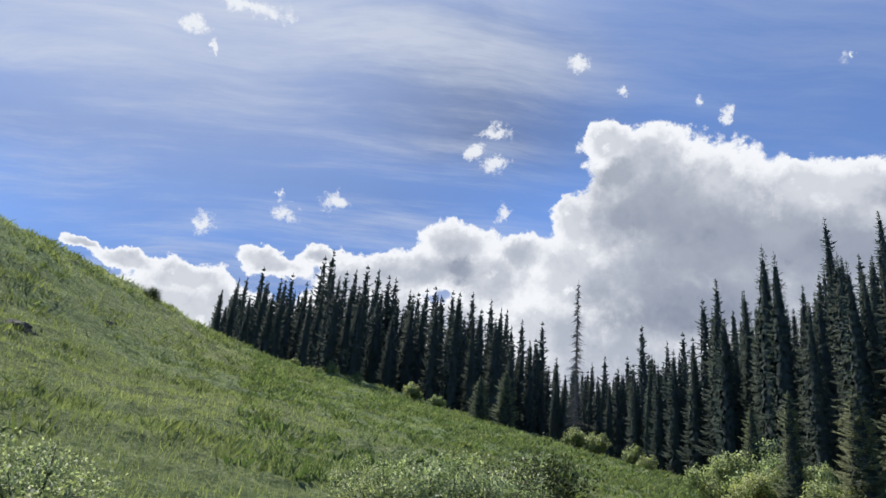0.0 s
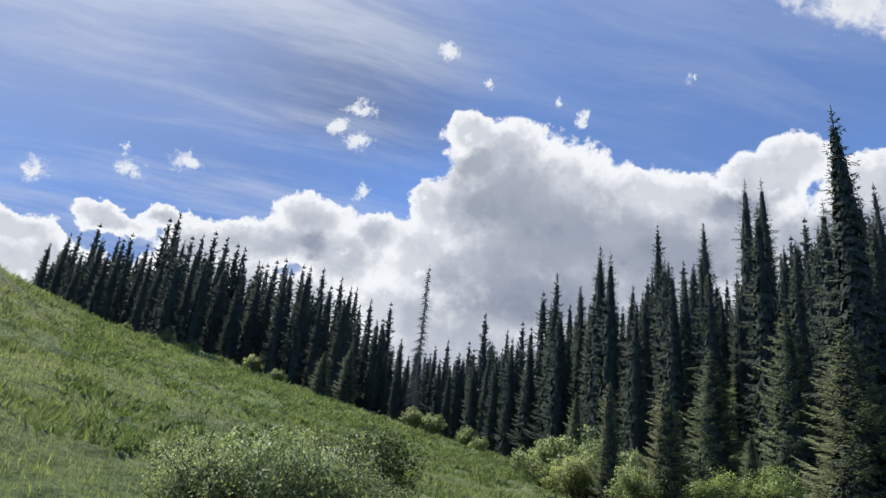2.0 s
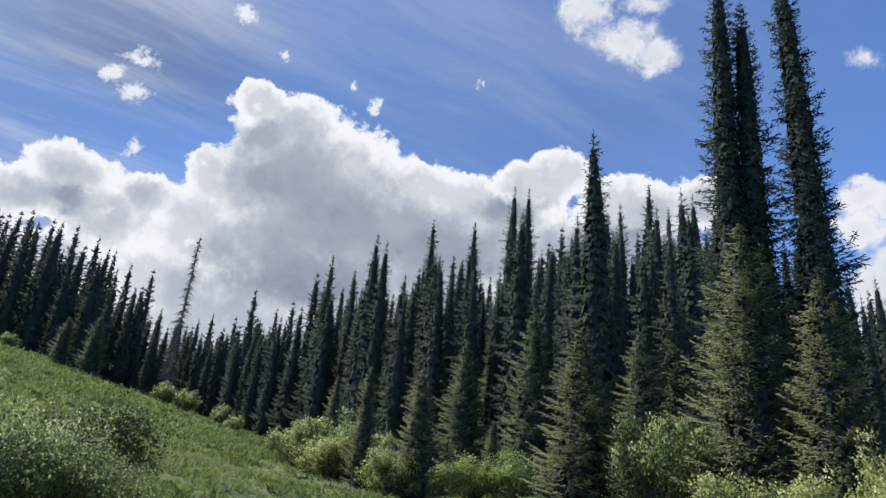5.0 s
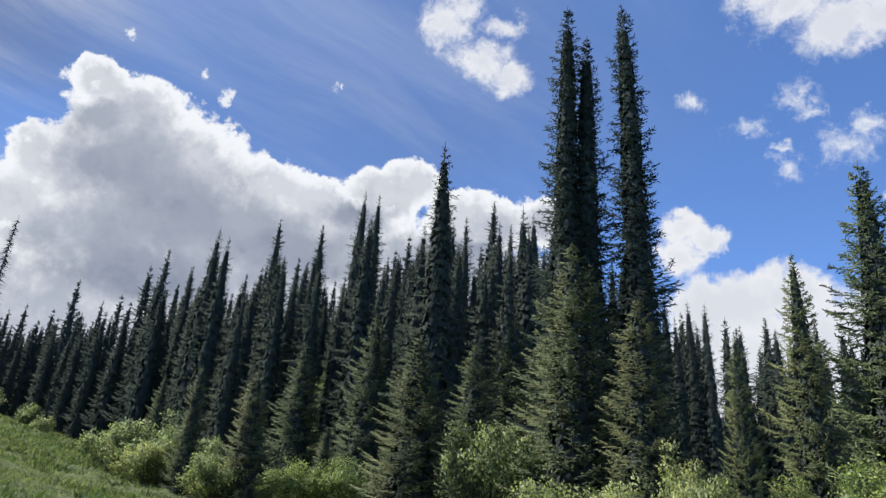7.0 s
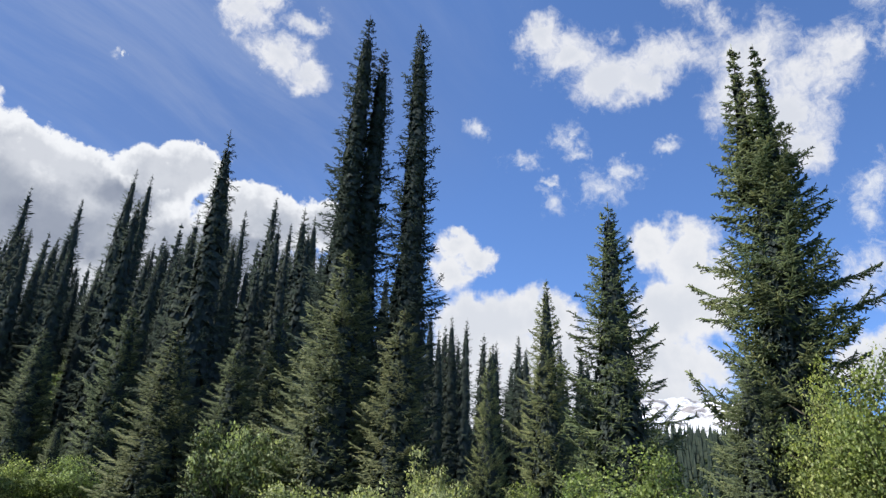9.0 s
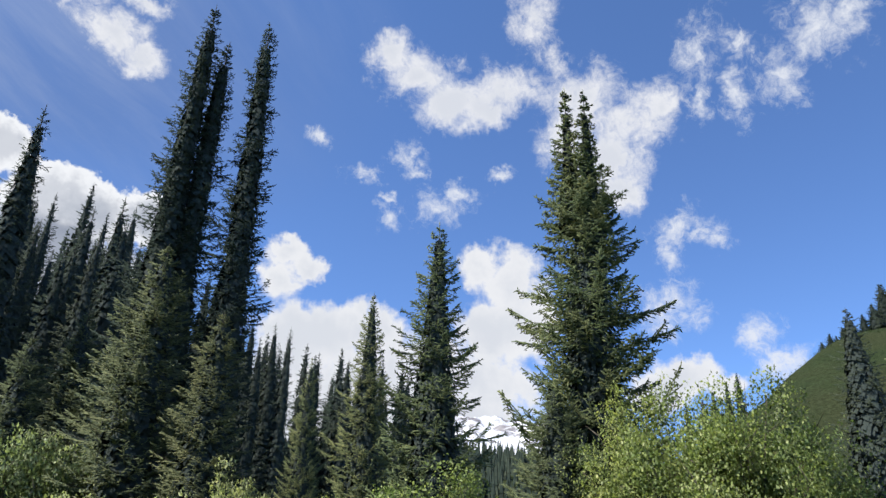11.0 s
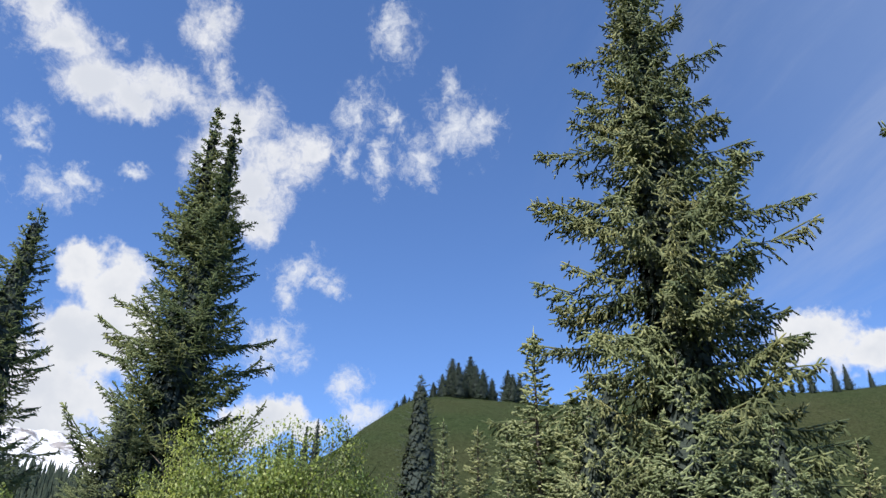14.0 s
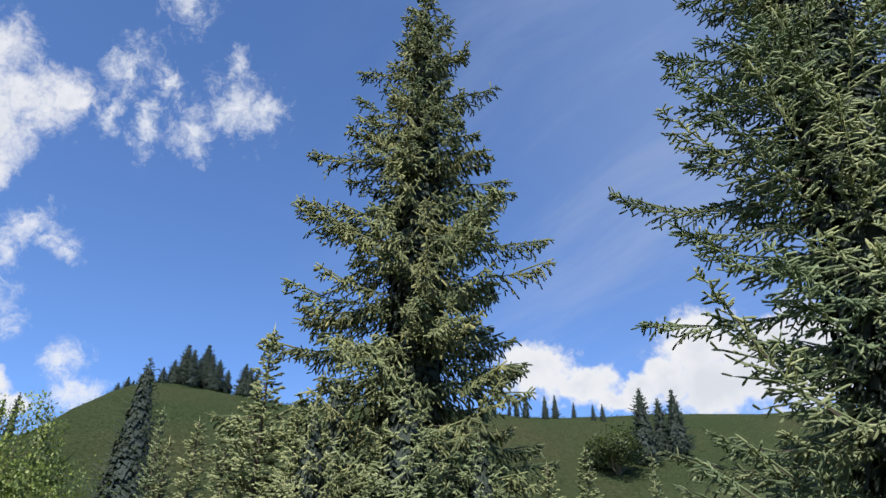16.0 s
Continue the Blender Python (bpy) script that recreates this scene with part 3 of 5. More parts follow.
def crown_mesh(name, a, b, w, mat, blunt, hull=None):
    """Shoots shaded both as rounded fingers and as part of the crown's mass."""
    v, f, own = shoots(a, b, w, blunt)
    out = v * (1, 1, 0)
    out /= np.linalg.norm(out, axis=1)[:, None] + 1e-6
    normals = 0.75 * own + 0.6 * out + (0, 0, 0.3)
    leafy = len(f)
    if hull:
        out = hull[0] * (1, 1, 0)
        out /= np.linalg.norm(out, axis=1)[:, None] + 1e-6
        normals = np.concatenate([normals, out + (0, 0, 0.3)])
        f = np.concatenate([f, hull[1] + len(v)])
        v = np.concatenate([v, hull[0]])
    normals /= np.linalg.norm(normals, axis=1)[:, None] + 1e-9
    me = mesh_of(name, v, f, mat, True)
    me.normals_split_custom_set_from_vertices(normals.tolist())
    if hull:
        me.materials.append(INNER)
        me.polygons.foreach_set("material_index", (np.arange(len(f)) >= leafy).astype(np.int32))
    RAW[me.name] = (v, f, normals, leafy)
    return me


def spruce_meshes(name, seed, height, profile, whorl, per_whorl, twigs, shoot, width, mat, subs=2, stems=((0, 0, 1.0, 0.0),), fork=0.0, droop=0.35, rise=0.5, curl=0.35, hang=0.3, wild=0.3,
                  long_limbs=(), clear=0.03, bend=0.0, cut=False, inner=0.4, patch=0.4, blunt=True, bare=0.15):
    """Trunk, limb and crown meshes of one spruce. profile: reach of the limbs by share of the height; twigs: side twigs for each metre of limb; subs: shoots
    along each twig; droop, rise and curl: how the low limbs sink, the high ones climb and the tips turn up; hang: how far the twigs droop."""
    rng = np.random.default_rng(seed)
    up = np.array([0, 0, 1.0])
    hulls, trunk, boughs = [], [], []
    bag = ([], [], [], [], [], [])
    for sx, sy, share, foot in stems:
        top = height * share
        lean = lambda q: np.array([sx * _step(fork, fork + 0.3, q) + bend * math.sin(q * 3.0), sy * _step(fork, fork + 0.3, q) + bend * 0.6 * math.sin(q * 4.3), q * top])
        zs = np.linspace(foot, 1, 10)
        r0 = 0.0125 * height
        trunk.append(tube([lean(q) for q in zs], [max(0.012, r0 * (1 - q) ** 0.9) for q in zs], 7))
        limbs = []
        z = top * max(clear, foot)
        while z < top * 0.985:
            q = z / top
            reach = profile_radius(profile, q)
            gust = 1 + wild * noise.noise((z * 0.9, seed * 3.1, sx * 9))
            n = max(3, int(round(per_whorl * (0.5 + 0.5 * min(1, reach)))))
            start = rng.uniform(0, 6.28)
            for k in range(n):
                phi = start + 6.283 * k / n + rng.uniform(-0.4, 0.4)
                lobe = 1 + wild * 1.3 * noise.noise((math.cos(phi) * 1.6 + seed, math.sin(phi) * 1.6, z * 0.55))
                limbs.append((z + rng.uniform(-0.5, 0.5) * whorl, phi, max(0.08, reach * gust * lobe * rng.uniform(0.6, 1.12)), 1.0))
            z += whorl * rng.uniform(0.75, 1.25) * (0.5 + 0.5 * min(1, reach))
        for h, phi, length in (long_limbs if share == 1.0 else ()):
            limbs.append((h * top, phi, length, 0.5))
        for z, phi, length, fall in limbs:
            if cut:
                boughs.append(([], [], [], [], [], []))
            la, lb, lw, sa, sb, sw = boughs[-1] if cut else bag
            q = min(0.995, max(0.0, z / top))
            c = lean(q)
            out = np.array([math.cos(phi), math.sin(phi), 0])
            side = np.array([-math.sin(phi), math.cos(phi), 0])
            slope = (-droop * fall * (1 - q) ** 0.7 + rise * q * q) * rng.uniform(0.7, 1.3)
            turn_up = curl * rng.uniform(0.5, 1.4) * (1.2 - q)
            sway = rng.uniform(-0.16, 0.16)

            def at(s):
                s = np.atleast_1d(np.asarray(s, float))
                return c + np.outer(length * s, out) + np.outer(sway * length * s * s, side) + np.outer(length * (slope * s + turn_up * s ** 3), up)

            pts = at(np.linspace(0, 1, 5 if cut else 3))
            la.append(pts[:-1])
            lb.append(pts[1:])
            lw.append(np.linspace(0.026, 0.01, len(pts) - 1) * (0.4 + 0.3 * length))
            # needles along the limb itself and at its end
            clad = at(np.linspace(0.4, 1.0, 3 if subs else 2))
            end = clad[-1] - clad[-2]
            end /= np.linalg.norm(end) + 1e-9
            size = min(1.0, 0.35 + 0.75 * length)
            sa += [clad[:-1], clad[-1:] - end * 0.2 * shoot]
            sb += [clad[1:], clad[-1:] + end[None] * shoot * size * rng.uniform(0.6, 1.0)]
            sw += [np.full(len(clad) - 1, width * 0.9), np.array([width * 0.9])]
            n = max(3, int(length * twigs * rng.uniform(0.8, 1.2)))
            s = bare + (1 - bare) * ((np.arange(n) + rng.uniform(0, 1, n)) / n) ** 0.85
            p = at(s)
            way = np.where((np.arange(n) + rng.integers(0, 2)) % 2, 1.0, -1.0)
            along = out[None] + np.outer(slope + 3 * turn_up * s * s, up)
            dirs = along * rng.uniform(0.45, 0.95, (n, 1)) + np.outer(way * rng.uniform(0.45, 1.0, n) * (1.1 - 0.6 * s), side) - np.outer(hang * rng.uniform(0.0, 1.6, n) * (1.15 - 0.8 * s), up)
            dirs /= np.linalg.norm(dirs, axis=1)[:, None]
            ln = np.minimum(0.5 * length * (1 - s) + 0.75 * shoot, 2.6 * shoot) * rng.uniform(0.7, 1.2, n) * size
            if not subs:
                sa.append(p)
                sb.append(p + dirs * (ln * 1.2)[:, None])
                sw.append(width * rng.uniform(0.8, 1.25, n))
                continue
            sa.append(p)
            sb.append(p + dirs * ln[:, None])
            sw.append(width * rng.uniform(0.75, 1.0, n))
            across = np.cross(dirs, rng.normal(0, 0.4, (n, 3)) + up)
            across /= np.linalg.norm(across, axis=1)[:, None] + 1e-9
            for k in range(subs):
                u = (k + rng.uniform(0.15, 1.0, n)) / subs
                d = dirs * rng.uniform(0.5, 1.0, (n, 1)) + across * ((1 if k % 2 else -1) * rng.uniform(0.4, 1.0, n))[:, None] + rng.normal(0, 0.2, (n, 3)) - np.outer(hang * rng.uniform(-0.5, 1.5, n), up)
                d /= np.linalg.norm(d, axis=1)[:, None]
                f0 = p + dirs * (ln * u)[:, None]
                sa.append(f0)
                sb.append(f0 + d * (shoot * size * rng.uniform(0.5, 1.1, n))[:, None])
                sw.append(width * rng.uniform(0.8, 1.2, n))
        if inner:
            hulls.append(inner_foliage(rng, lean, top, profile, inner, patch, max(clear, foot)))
        tip = lean(1.0)
        for k in range(3):
            bag[3].append(tip[None] - (0, 0, 0.35 + 0.35 * k))
            bag[4].append(tip[None] + (rng.uniform(-0.05, 0.05), rng.uniform(-0.05, 0.05), 0.15 - 0.3 * k))
            bag[5].append(np.array([width * (0.6 + 0.2 * k)]))
    wood = lambda g: mesh_of(name + "_limb", *cones(np.concatenate(g[0]), np.concatenate(g[1]), np.concatenate(g[2])), BARK)
    green = lambda g, hull=None: crown_mesh(name + "_crown", np.concatenate(g[3]), np.concatenate(g[4]), np.concatenate(g[5]), mat, blunt, hull)
    return mesh_of(name + "_trunk", *joined(trunk), BARK, True), None if cut else wood(bag), green(bag, joined(hulls) if hulls else None), [(wood(g), green(g)) for g in boughs]


COLUMN = [(0, 1.0), (0.08, 1.8), (0.3, 1.65), (0.6, 1.25), (0.76, 0.85), (0.87, 0.55), (0.95, 0.25), (1, 0.03)]
FOREST = [(0, 1.2), (0.1, 2.0), (0.35, 1.85), (0.62, 1.35), (0.78, 0.85), (0.88, 0.52), (0.95, 0.25), (1, 0.03)]
YOUNG = [(0, 1.6), (0.07, 2.2), (0.3, 2.0), (0.55, 1.5), (0.78, 0.9), (0.92, 0.42), (1, 0.06)]
CONE = [(0, 1.6), (0.1, 2.9), (0.28, 2.6), (0.42, 2.1), (0.56, 1.65), (0.71, 1.15), (0.86, 0.62), (0.94, 0.34), (1, 0.08)]


def spruce(meshes, label, category="spruce tree", group="", limbs=True):
    root = tagged(new("spruce_tree"), label, category, group)
    child("trunk", meshes[0], root, "grey-brown scaly trunk")
    if limbs and meshes[1]:
        tagged(child("branchwork", meshes[1], root, "thin bare brown limbs"), kind="stuff")
    child("crown", meshes[2], root)
    for wood, green in meshes[3]:
        limb = child("limb", wood, root)
        tagged(child("needle_spray", green, limb), kind="stuff")
    return root


def stand(root, x, y, height, built, turn=0.0, girth=1.0, first=False):
    """Sets a tree on the ground: scaled from the height that it was built with."""
    s = height / built
    m = pose(x, y, ground_z(x, y) - 0.25, 0, 0, turn)
    ob = root if first else copy_thing(root, m)
    ob.matrix_basis = m @ Matrix.Diagonal((s * girth, s * girth, s, 1))
    return ob


def tree_kind(meshes, label, group, built, places, seed, girth=(0.85, 1.15), limbs=True):
    rng = random.Random(seed)
    root = None
    for x, y, h in places:
        first = root is None
        if first:
            root = spruce(meshes, label, "spruce tree", group, limbs)
        stand(root, x, y, h, built, rng.uniform(0, 360), rng.uniform(*girth) * (built / h) ** 0.35, first)


NEAR_WOOD_A = [
    (29.3, 70.3, 18.8), (29.4, 67.9, 25.2), (29.7, 66.1, 23.9), (30.0, 62.0, 18.6), (27.6, 56.0, 16.4), (29.4, 58.2, 16.9),
    (35.5, 67.3, 19.4), (28.7, 52.8, 19.7), (26.9, 48.6, 17.7), (28.9, 50.3, 16.6), (34.2, 59.3, 17.3), (39.0, 66.2, 16.4),
    (28.9, 47.7, 17.0), (34.5, 56.2, 16.4), (38.0, 61.9, 15.0), (32.5, 52.6, 16.8), (28.2, 45.6, 16.4), (36.2, 54.2, 13.3),
    (38.9, 58.1, 13.4), (40.8, 60.4, 13.0), (45.3, 65.3, 25.7), (29.7, 41.8, 20.4), (35.8, 50.0, 21.9), (41.9, 58.0, 21.0),
    (46.0, 63.6, 25.4), (34.8, 48.0, 19.3), (33.1, 43.9, 17.5), (29.4, 37.8, 15.3), (46.6, 59.8, 16.7), (43.8, 54.7, 15.7),
    (34.0, 41.4, 18.0),
]
NEAR_WOOD_B = [
    (46.4, 55.9, 19.4), (51.4, 61.4, 19.2), (31.7, 37.7, 19.8), (39.3, 45.6, 19.8), (29.1, 33.0, 24.0), (48.2, 53.3, 23.0),
    (44.7, 48.9, 21.9), (53.0, 56.8, 19.8), (41.1, 44.0, 19.7), (33.9, 36.2, 17.7), (37.0, 39.4, 20.1), (51.0, 53.6, 20.0),
    (46.5, 47.4, 17.6), (37.6, 37.0, 18.2), (52.9, 51.6, 17.8), (57.1, 55.3, 19.7), (39.6, 38.2, 19.3), (43.8, 41.7, 22.6),
    (55.3, 50.9, 18.3), (37.9, 34.8, 19.4), (44.5, 39.5, 24.4), (42.2, 36.8, 22.5), (47.0, 40.9, 19.9), (59.5, 51.2, 24.8),
    (52.2, 44.3, 20.1), (58.2, 48.0, 20.1), (51.5, 41.3, 20.9), (55.4, 44.2, 20.2), (47.2, 37.6, 21.2), (49.9, 38.9, 23.6),
    (45.7, 34.9, 20.6),
]
NEAR_WOOD_C = [
    (49.5, 35.3, 20.6), (65.7, 46.7, 18.8), (54.5, 36.1, 21.7), (68.8, 41.3, 20.6), (65.0, 38.2, 20.8), (63.0, 35.9, 18.1),
    (69.3, 37.9, 21.2), (64.8, 33.6, 19.5), (69.2, 28.9, 17.1), (74.7, 31.1, 15.9), (74.7, 27.3, 17.0),
]
FAR_WOOD_A = [
    (-54.7, 159.1, 22.6), (-47.9, 139.7, 16.0), (-42.1, 122.9, 12.5), (-37.1, 108.6, 7.2), (-45.8, 137.4, 13.1), (-43.4, 130.8, 11.4),
    (-54.6, 166.6, 24.0), (-47.5, 146.4, 19.3), (-43.6, 134.6, 16.1), (-52.0, 160.7, 20.4), (-36.5, 113.3, 11.0), (-49.3, 153.3, 24.2),
    (-50.7, 157.9, 19.6), (-53.9, 170.5, 20.4), (-44.3, 140.3, 16.9), (-40.0, 128.9, 13.2), (-46.5, 150.0, 23.7), (-33.8, 110.1, 7.9),
    (-43.3, 143.8, 17.9), (-37.0, 122.9, 11.4), (-29.7, 98.9, 7.3), (-49.2, 164.2, 19.2), (-41.1, 139.1, 15.2), (-45.5, 155.8, 20.3),
    (-38.8, 133.0, 13.6), (-42.5, 147.0, 25.1), (-34.0, 120.8, 14.8), (-35.7, 128.3, 16.3), (-44.4, 159.6, 21.8), (-41.7, 153.3, 20.4),
    (-27.3, 101.4, 10.0),
]
FAR_WOOD_B = [
    (-36.5, 135.6, 16.0), (-33.5, 124.7, 11.2), (-37.3, 140.1, 15.6), (-38.9, 149.0, 23.9), (-40.5, 159.0, 21.3), (-29.9, 117.5, 13.3),
    (-33.4, 131.4, 18.1), (-43.2, 170.9, 22.4), (-41.7, 167.1, 25.0), (-35.5, 144.7, 23.5), (-30.6, 126.0, 14.3), (-33.4, 139.9, 18.5),
    (-31.8, 137.2, 17.5), (-30.2, 132.8, 15.5), (-29.2, 129.4, 12.6), (-36.6, 163.0, 21.0), (-34.5, 154.7, 25.1), (-39.1, 175.6, 26.1),
    (-32.4, 145.7, 20.1), (-36.6, 167.9, 21.9), (-34.2, 159.3, 25.1), (-23.0, 107.6, 11.3), (-26.9, 126.6, 13.9), (-36.0, 174.0, 23.2),
    (-30.9, 152.4, 22.0), (-29.0, 143.1, 27.6), (-24.2, 121.8, 15.9), (-29.4, 148.3, 19.5), (-26.2, 137.0, 27.1), (-29.7, 155.5, 22.1),
    (-21.8, 116.6, 18.8),
]
FAR_WOOD_C = [
    (-24.7, 133.4, 19.7), (-30.1, 166.0, 26.2), (-19.6, 110.7, 16.8), (-25.1, 145.0, 20.8), (-26.3, 156.1, 19.1), (-25.2, 149.9, 26.9),
    (-25.6, 159.4, 23.5), (-26.4, 165.4, 20.3), (-18.5, 116.5, 16.3), (-21.4, 138.4, 24.2), (-22.1, 144.5, 18.0), (-26.2, 171.6, 23.1),
    (-24.6, 162.6, 22.0), (-22.0, 148.2, 18.1), (-19.7, 133.7, 19.7), (-25.7, 177.5, 21.9), (-17.4, 121.1, 16.4), (-15.9, 111.5, 15.0),
    (-21.9, 155.9, 20.6), (-19.4, 139.7, 25.7), (-17.6, 127.7, 16.8), (-20.3, 151.7, 23.9), (-21.4, 164.5, 19.6), (-16.7, 132.4, 18.8),
    (-21.2, 168.2, 18.2), (-18.5, 148.0, 20.2), (-16.6, 136.5, 24.4), (-21.0, 174.4, 19.9), (-14.4, 123.0, 16.4), (-14.4, 125.9, 18.4),
    (-14.7, 138.7, 24.0),
]
FAR_WOOD_D = [
    (-15.2, 146.6, 21.7), (-15.6, 153.5, 21.1), (-16.2, 165.6, 23.0), (-16.5, 171.5, 18.7), (-13.2, 137.4, 23.5), (-11.2, 118.3, 13.6),
    (-16.5, 174.8, 20.6), (-13.9, 150.5, 19.3), (-14.5, 157.0, 25.1), (-11.6, 130.2, 17.8), (-12.4, 153.2, 21.1), (-12.4, 160.4, 23.8),
    (-10.9, 148.6, 24.1), (-9.9, 137.0, 16.1), (-10.4, 144.5, 20.5), (-8.7, 124.8, 16.9), (-9.1, 132.3, 19.9), (-11.0, 173.4, 23.2),
    (-10.0, 162.7, 27.7), (-8.2, 140.2, 18.0), (-9.2, 166.0, 19.1), (-8.6, 159.9, 22.4), (-7.9, 147.3, 19.6), (-7.1, 134.5, 19.3),
    (-7.8, 156.8, 27.2), (-8.6, 176.2, 23.1), (-6.7, 167.8, 18.8), (-5.8, 153.4, 27.1), (-6.2, 174.0, 21.2), (-4.8, 139.4, 18.8),
    (-4.1, 119.7, 19.3),
]
FAR_WOOD_E = [
    (-4.1, 143.1, 22.8), (-3.5, 132.9, 20.6), (-4.1, 162.4, 23.9), (-3.8, 150.6, 18.4), (-2.5, 170.6, 19.0), (-2.6, 178.0, 22.5),
    (-1.7, 128.6, 17.8), (-1.9, 155.0, 27.0), (-1.4, 147.5, 21.9), (-0.6, 118.4, 19.7), (-0.3, 140.5, 24.0), (0.1, 162.5, 22.3),
    (0.1, 144.1, 21.5), (0.2, 132.7, 18.1), (0.5, 176.7, 24.5), (0.9, 137.2, 18.9), (1.6, 150.4, 19.6), (2.4, 157.7, 19.4),
    (2.3, 141.0, 24.6), (2.3, 120.0, 17.3), (3.3, 161.6, 18.4), (3.8, 143.9, 19.1), (4.8, 169.4, 23.4), (3.7, 129.0, 19.6),
    (5.2, 175.1, 18.6), (4.0, 133.2, 16.8), (5.0, 165.4, 26.2), (4.7, 152.3, 19.1), (7.5, 178.7, 23.8), (6.7, 155.9, 26.7),
    (6.3, 141.1, 17.4),
]
FAR_WOOD_F = [
    (7.7, 170.2, 26.1), (6.2, 120.7, 18.0), (7.0, 127.6, 17.9), (8.2, 147.6, 21.0), (7.4, 131.1, 19.5), (9.6, 165.7, 27.3),
    (10.9, 177.5, 23.1), (9.8, 154.9, 18.0), (11.0, 166.6, 27.5), (10.0, 136.5, 19.2), (9.1, 121.6, 14.2), (13.0, 169.8, 20.7),
    (13.1, 158.0, 15.5), (14.1, 164.8, 16.1), (12.6, 143.9, 13.3), (13.6, 154.4, 23.5), (11.7, 131.4, 13.6), (13.2, 148.0, 13.9),
    (15.7, 175.6, 21.0), (17.2, 178.4, 19.3), (16.8, 168.7, 21.3), (14.1, 140.5, 13.9), (12.9, 127.4, 15.6), (17.3, 160.7, 20.7),
    (19.1, 173.7, 19.7), (14.9, 135.5, 17.1), (19.6, 168.4, 26.4), (17.5, 149.1, 12.0), (15.5, 130.9, 11.6), (19.7, 163.1, 14.8),
    (19.2, 155.4, 14.5),
]
FAR_WOOD_G = [
    (18.0, 142.1, 13.8), (23.6, 174.8, 17.1), (16.3, 119.4, 9.7), (23.1, 167.9, 18.5), (20.9, 151.5, 15.1), (22.0, 159.2, 12.2),
    (19.5, 138.9, 10.8), (21.1, 144.4, 10.5), (19.1, 127.9, 10.5), (26.5, 177.3, 15.3), (23.2, 154.6, 13.8), (23.9, 149.7, 14.8),
    (19.6, 121.3, 13.1), (27.4, 169.5, 16.6), (19.0, 117.4, 9.6), (22.1, 135.7, 12.6), (27.1, 165.5, 14.5), (26.6, 160.7, 16.4),
    (29.9, 172.7, 17.2), (26.9, 155.2, 11.5), (26.1, 147.4, 13.6), (25.6, 144.2, 13.8), (31.9, 176.6, 18.0), (24.5, 132.7, 11.3),
    (31.1, 166.6, 19.1), (24.6, 126.5, 13.1), (29.7, 150.7, 13.4), (27.1, 134.5, 13.6), (33.9, 166.1, 21.5), (32.9, 158.8, 14.4),
    (35.7, 169.9, 16.0),
]
FAR_WOOD_H = [
    (24.7, 117.4, 11.0), (29.2, 138.5, 12.6), (37.3, 173.0, 17.7), (35.7, 163.1, 18.0), (28.5, 128.4, 15.6), (30.2, 134.2, 13.2),
    (33.0, 145.2, 16.3), (35.0, 152.6, 17.0), (38.8, 165.0, 22.4), (38.0, 158.9, 19.6), (30.0, 124.3, 13.2), (33.7, 138.8, 18.1),
    (41.1, 168.7, 18.6), (42.0, 172.3, 18.4), (27.3, 111.5, 13.5), (32.6, 132.4, 13.1), (35.4, 142.5, 15.8), (38.2, 149.2, 27.7),
    (40.2, 155.2, 21.1), (41.9, 161.3, 19.7), (27.9, 105.9, 12.4), (45.4, 171.3, 24.0), (31.8, 119.5, 16.0), (35.9, 134.3, 17.4),
    (34.6, 129.3, 18.5), (44.0, 163.7, 23.0), (39.2, 145.1, 18.2), (33.3, 122.5, 18.1), (28.6, 103.2, 15.3), (46.7, 166.7, 19.6),
    (43.8, 155.7, 18.9),
]
FAR_WOOD_I = [
    (45.2, 160.1, 16.2), (48.2, 169.5, 21.4), (31.4, 109.5, 15.7), (40.6, 141.5, 18.2), (47.3, 162.8, 25.7), (43.9, 149.0, 16.7),
    (43.2, 145.1, 19.9), (28.5, 95.2, 16.8), (30.4, 100.8, 15.2), (31.8, 103.6, 17.9), (38.8, 124.4, 17.6), (43.0, 137.4, 24.5),
    (40.8, 129.7, 17.9), (34.4, 105.9, 19.2), (29.0, 88.9, 16.2), (52.6, 161.1, 24.9), (37.9, 115.5, 17.2), (30.8, 93.4, 16.3),
    (34.4, 100.3, 25.9), (48.7, 138.9, 19.0), (44.6, 125.4, 26.2), (34.6, 96.5, 21.0), (30.8, 85.6, 21.2), (33.6, 92.1, 27.5),
    (29.7, 80.3, 19.6), (30.8, 82.9, 20.2), (32.8, 88.0, 20.2), (38.2, 101.6, 19.3), (41.4, 107.9, 18.7), (55.7, 144.7, 25.1),
    (61.0, 158.2, 25.7),
]
FAR_WOOD_J = [
    (48.8, 125.8, 20.1), (46.0, 116.6, 21.7), (44.7, 111.4, 26.0), (37.7, 93.8, 18.8), (41.1, 102.0, 25.6), (44.5, 108.5, 20.3),
    (32.1, 76.7, 20.7), (35.9, 84.8, 20.6), (41.1, 96.9, 22.9), (33.7, 78.9, 22.7), (49.3, 114.4, 19.6), (38.3, 87.8, 25.5),
    (47.2, 105.6, 22.5), (42.6, 92.5, 18.8), (41.8, 88.9, 17.9), (73.8, 151.5, 24.5), (40.3, 82.0, 16.3), (57.3, 116.0, 16.3),
    (42.2, 84.6, 16.3), (36.7, 73.5, 15.9), (52.8, 105.0, 17.5), (39.1, 76.9, 17.4), (40.5, 79.4, 16.1), (48.5, 94.5, 19.1),
    (47.4, 91.2, 19.0), (54.3, 102.5, 27.1), (47.7, 87.1, 18.7), (73.9, 128.8, 23.3), (50.8, 86.1, 16.0), (41.9, 70.6, 17.1),
    (54.1, 89.6, 17.3),
]
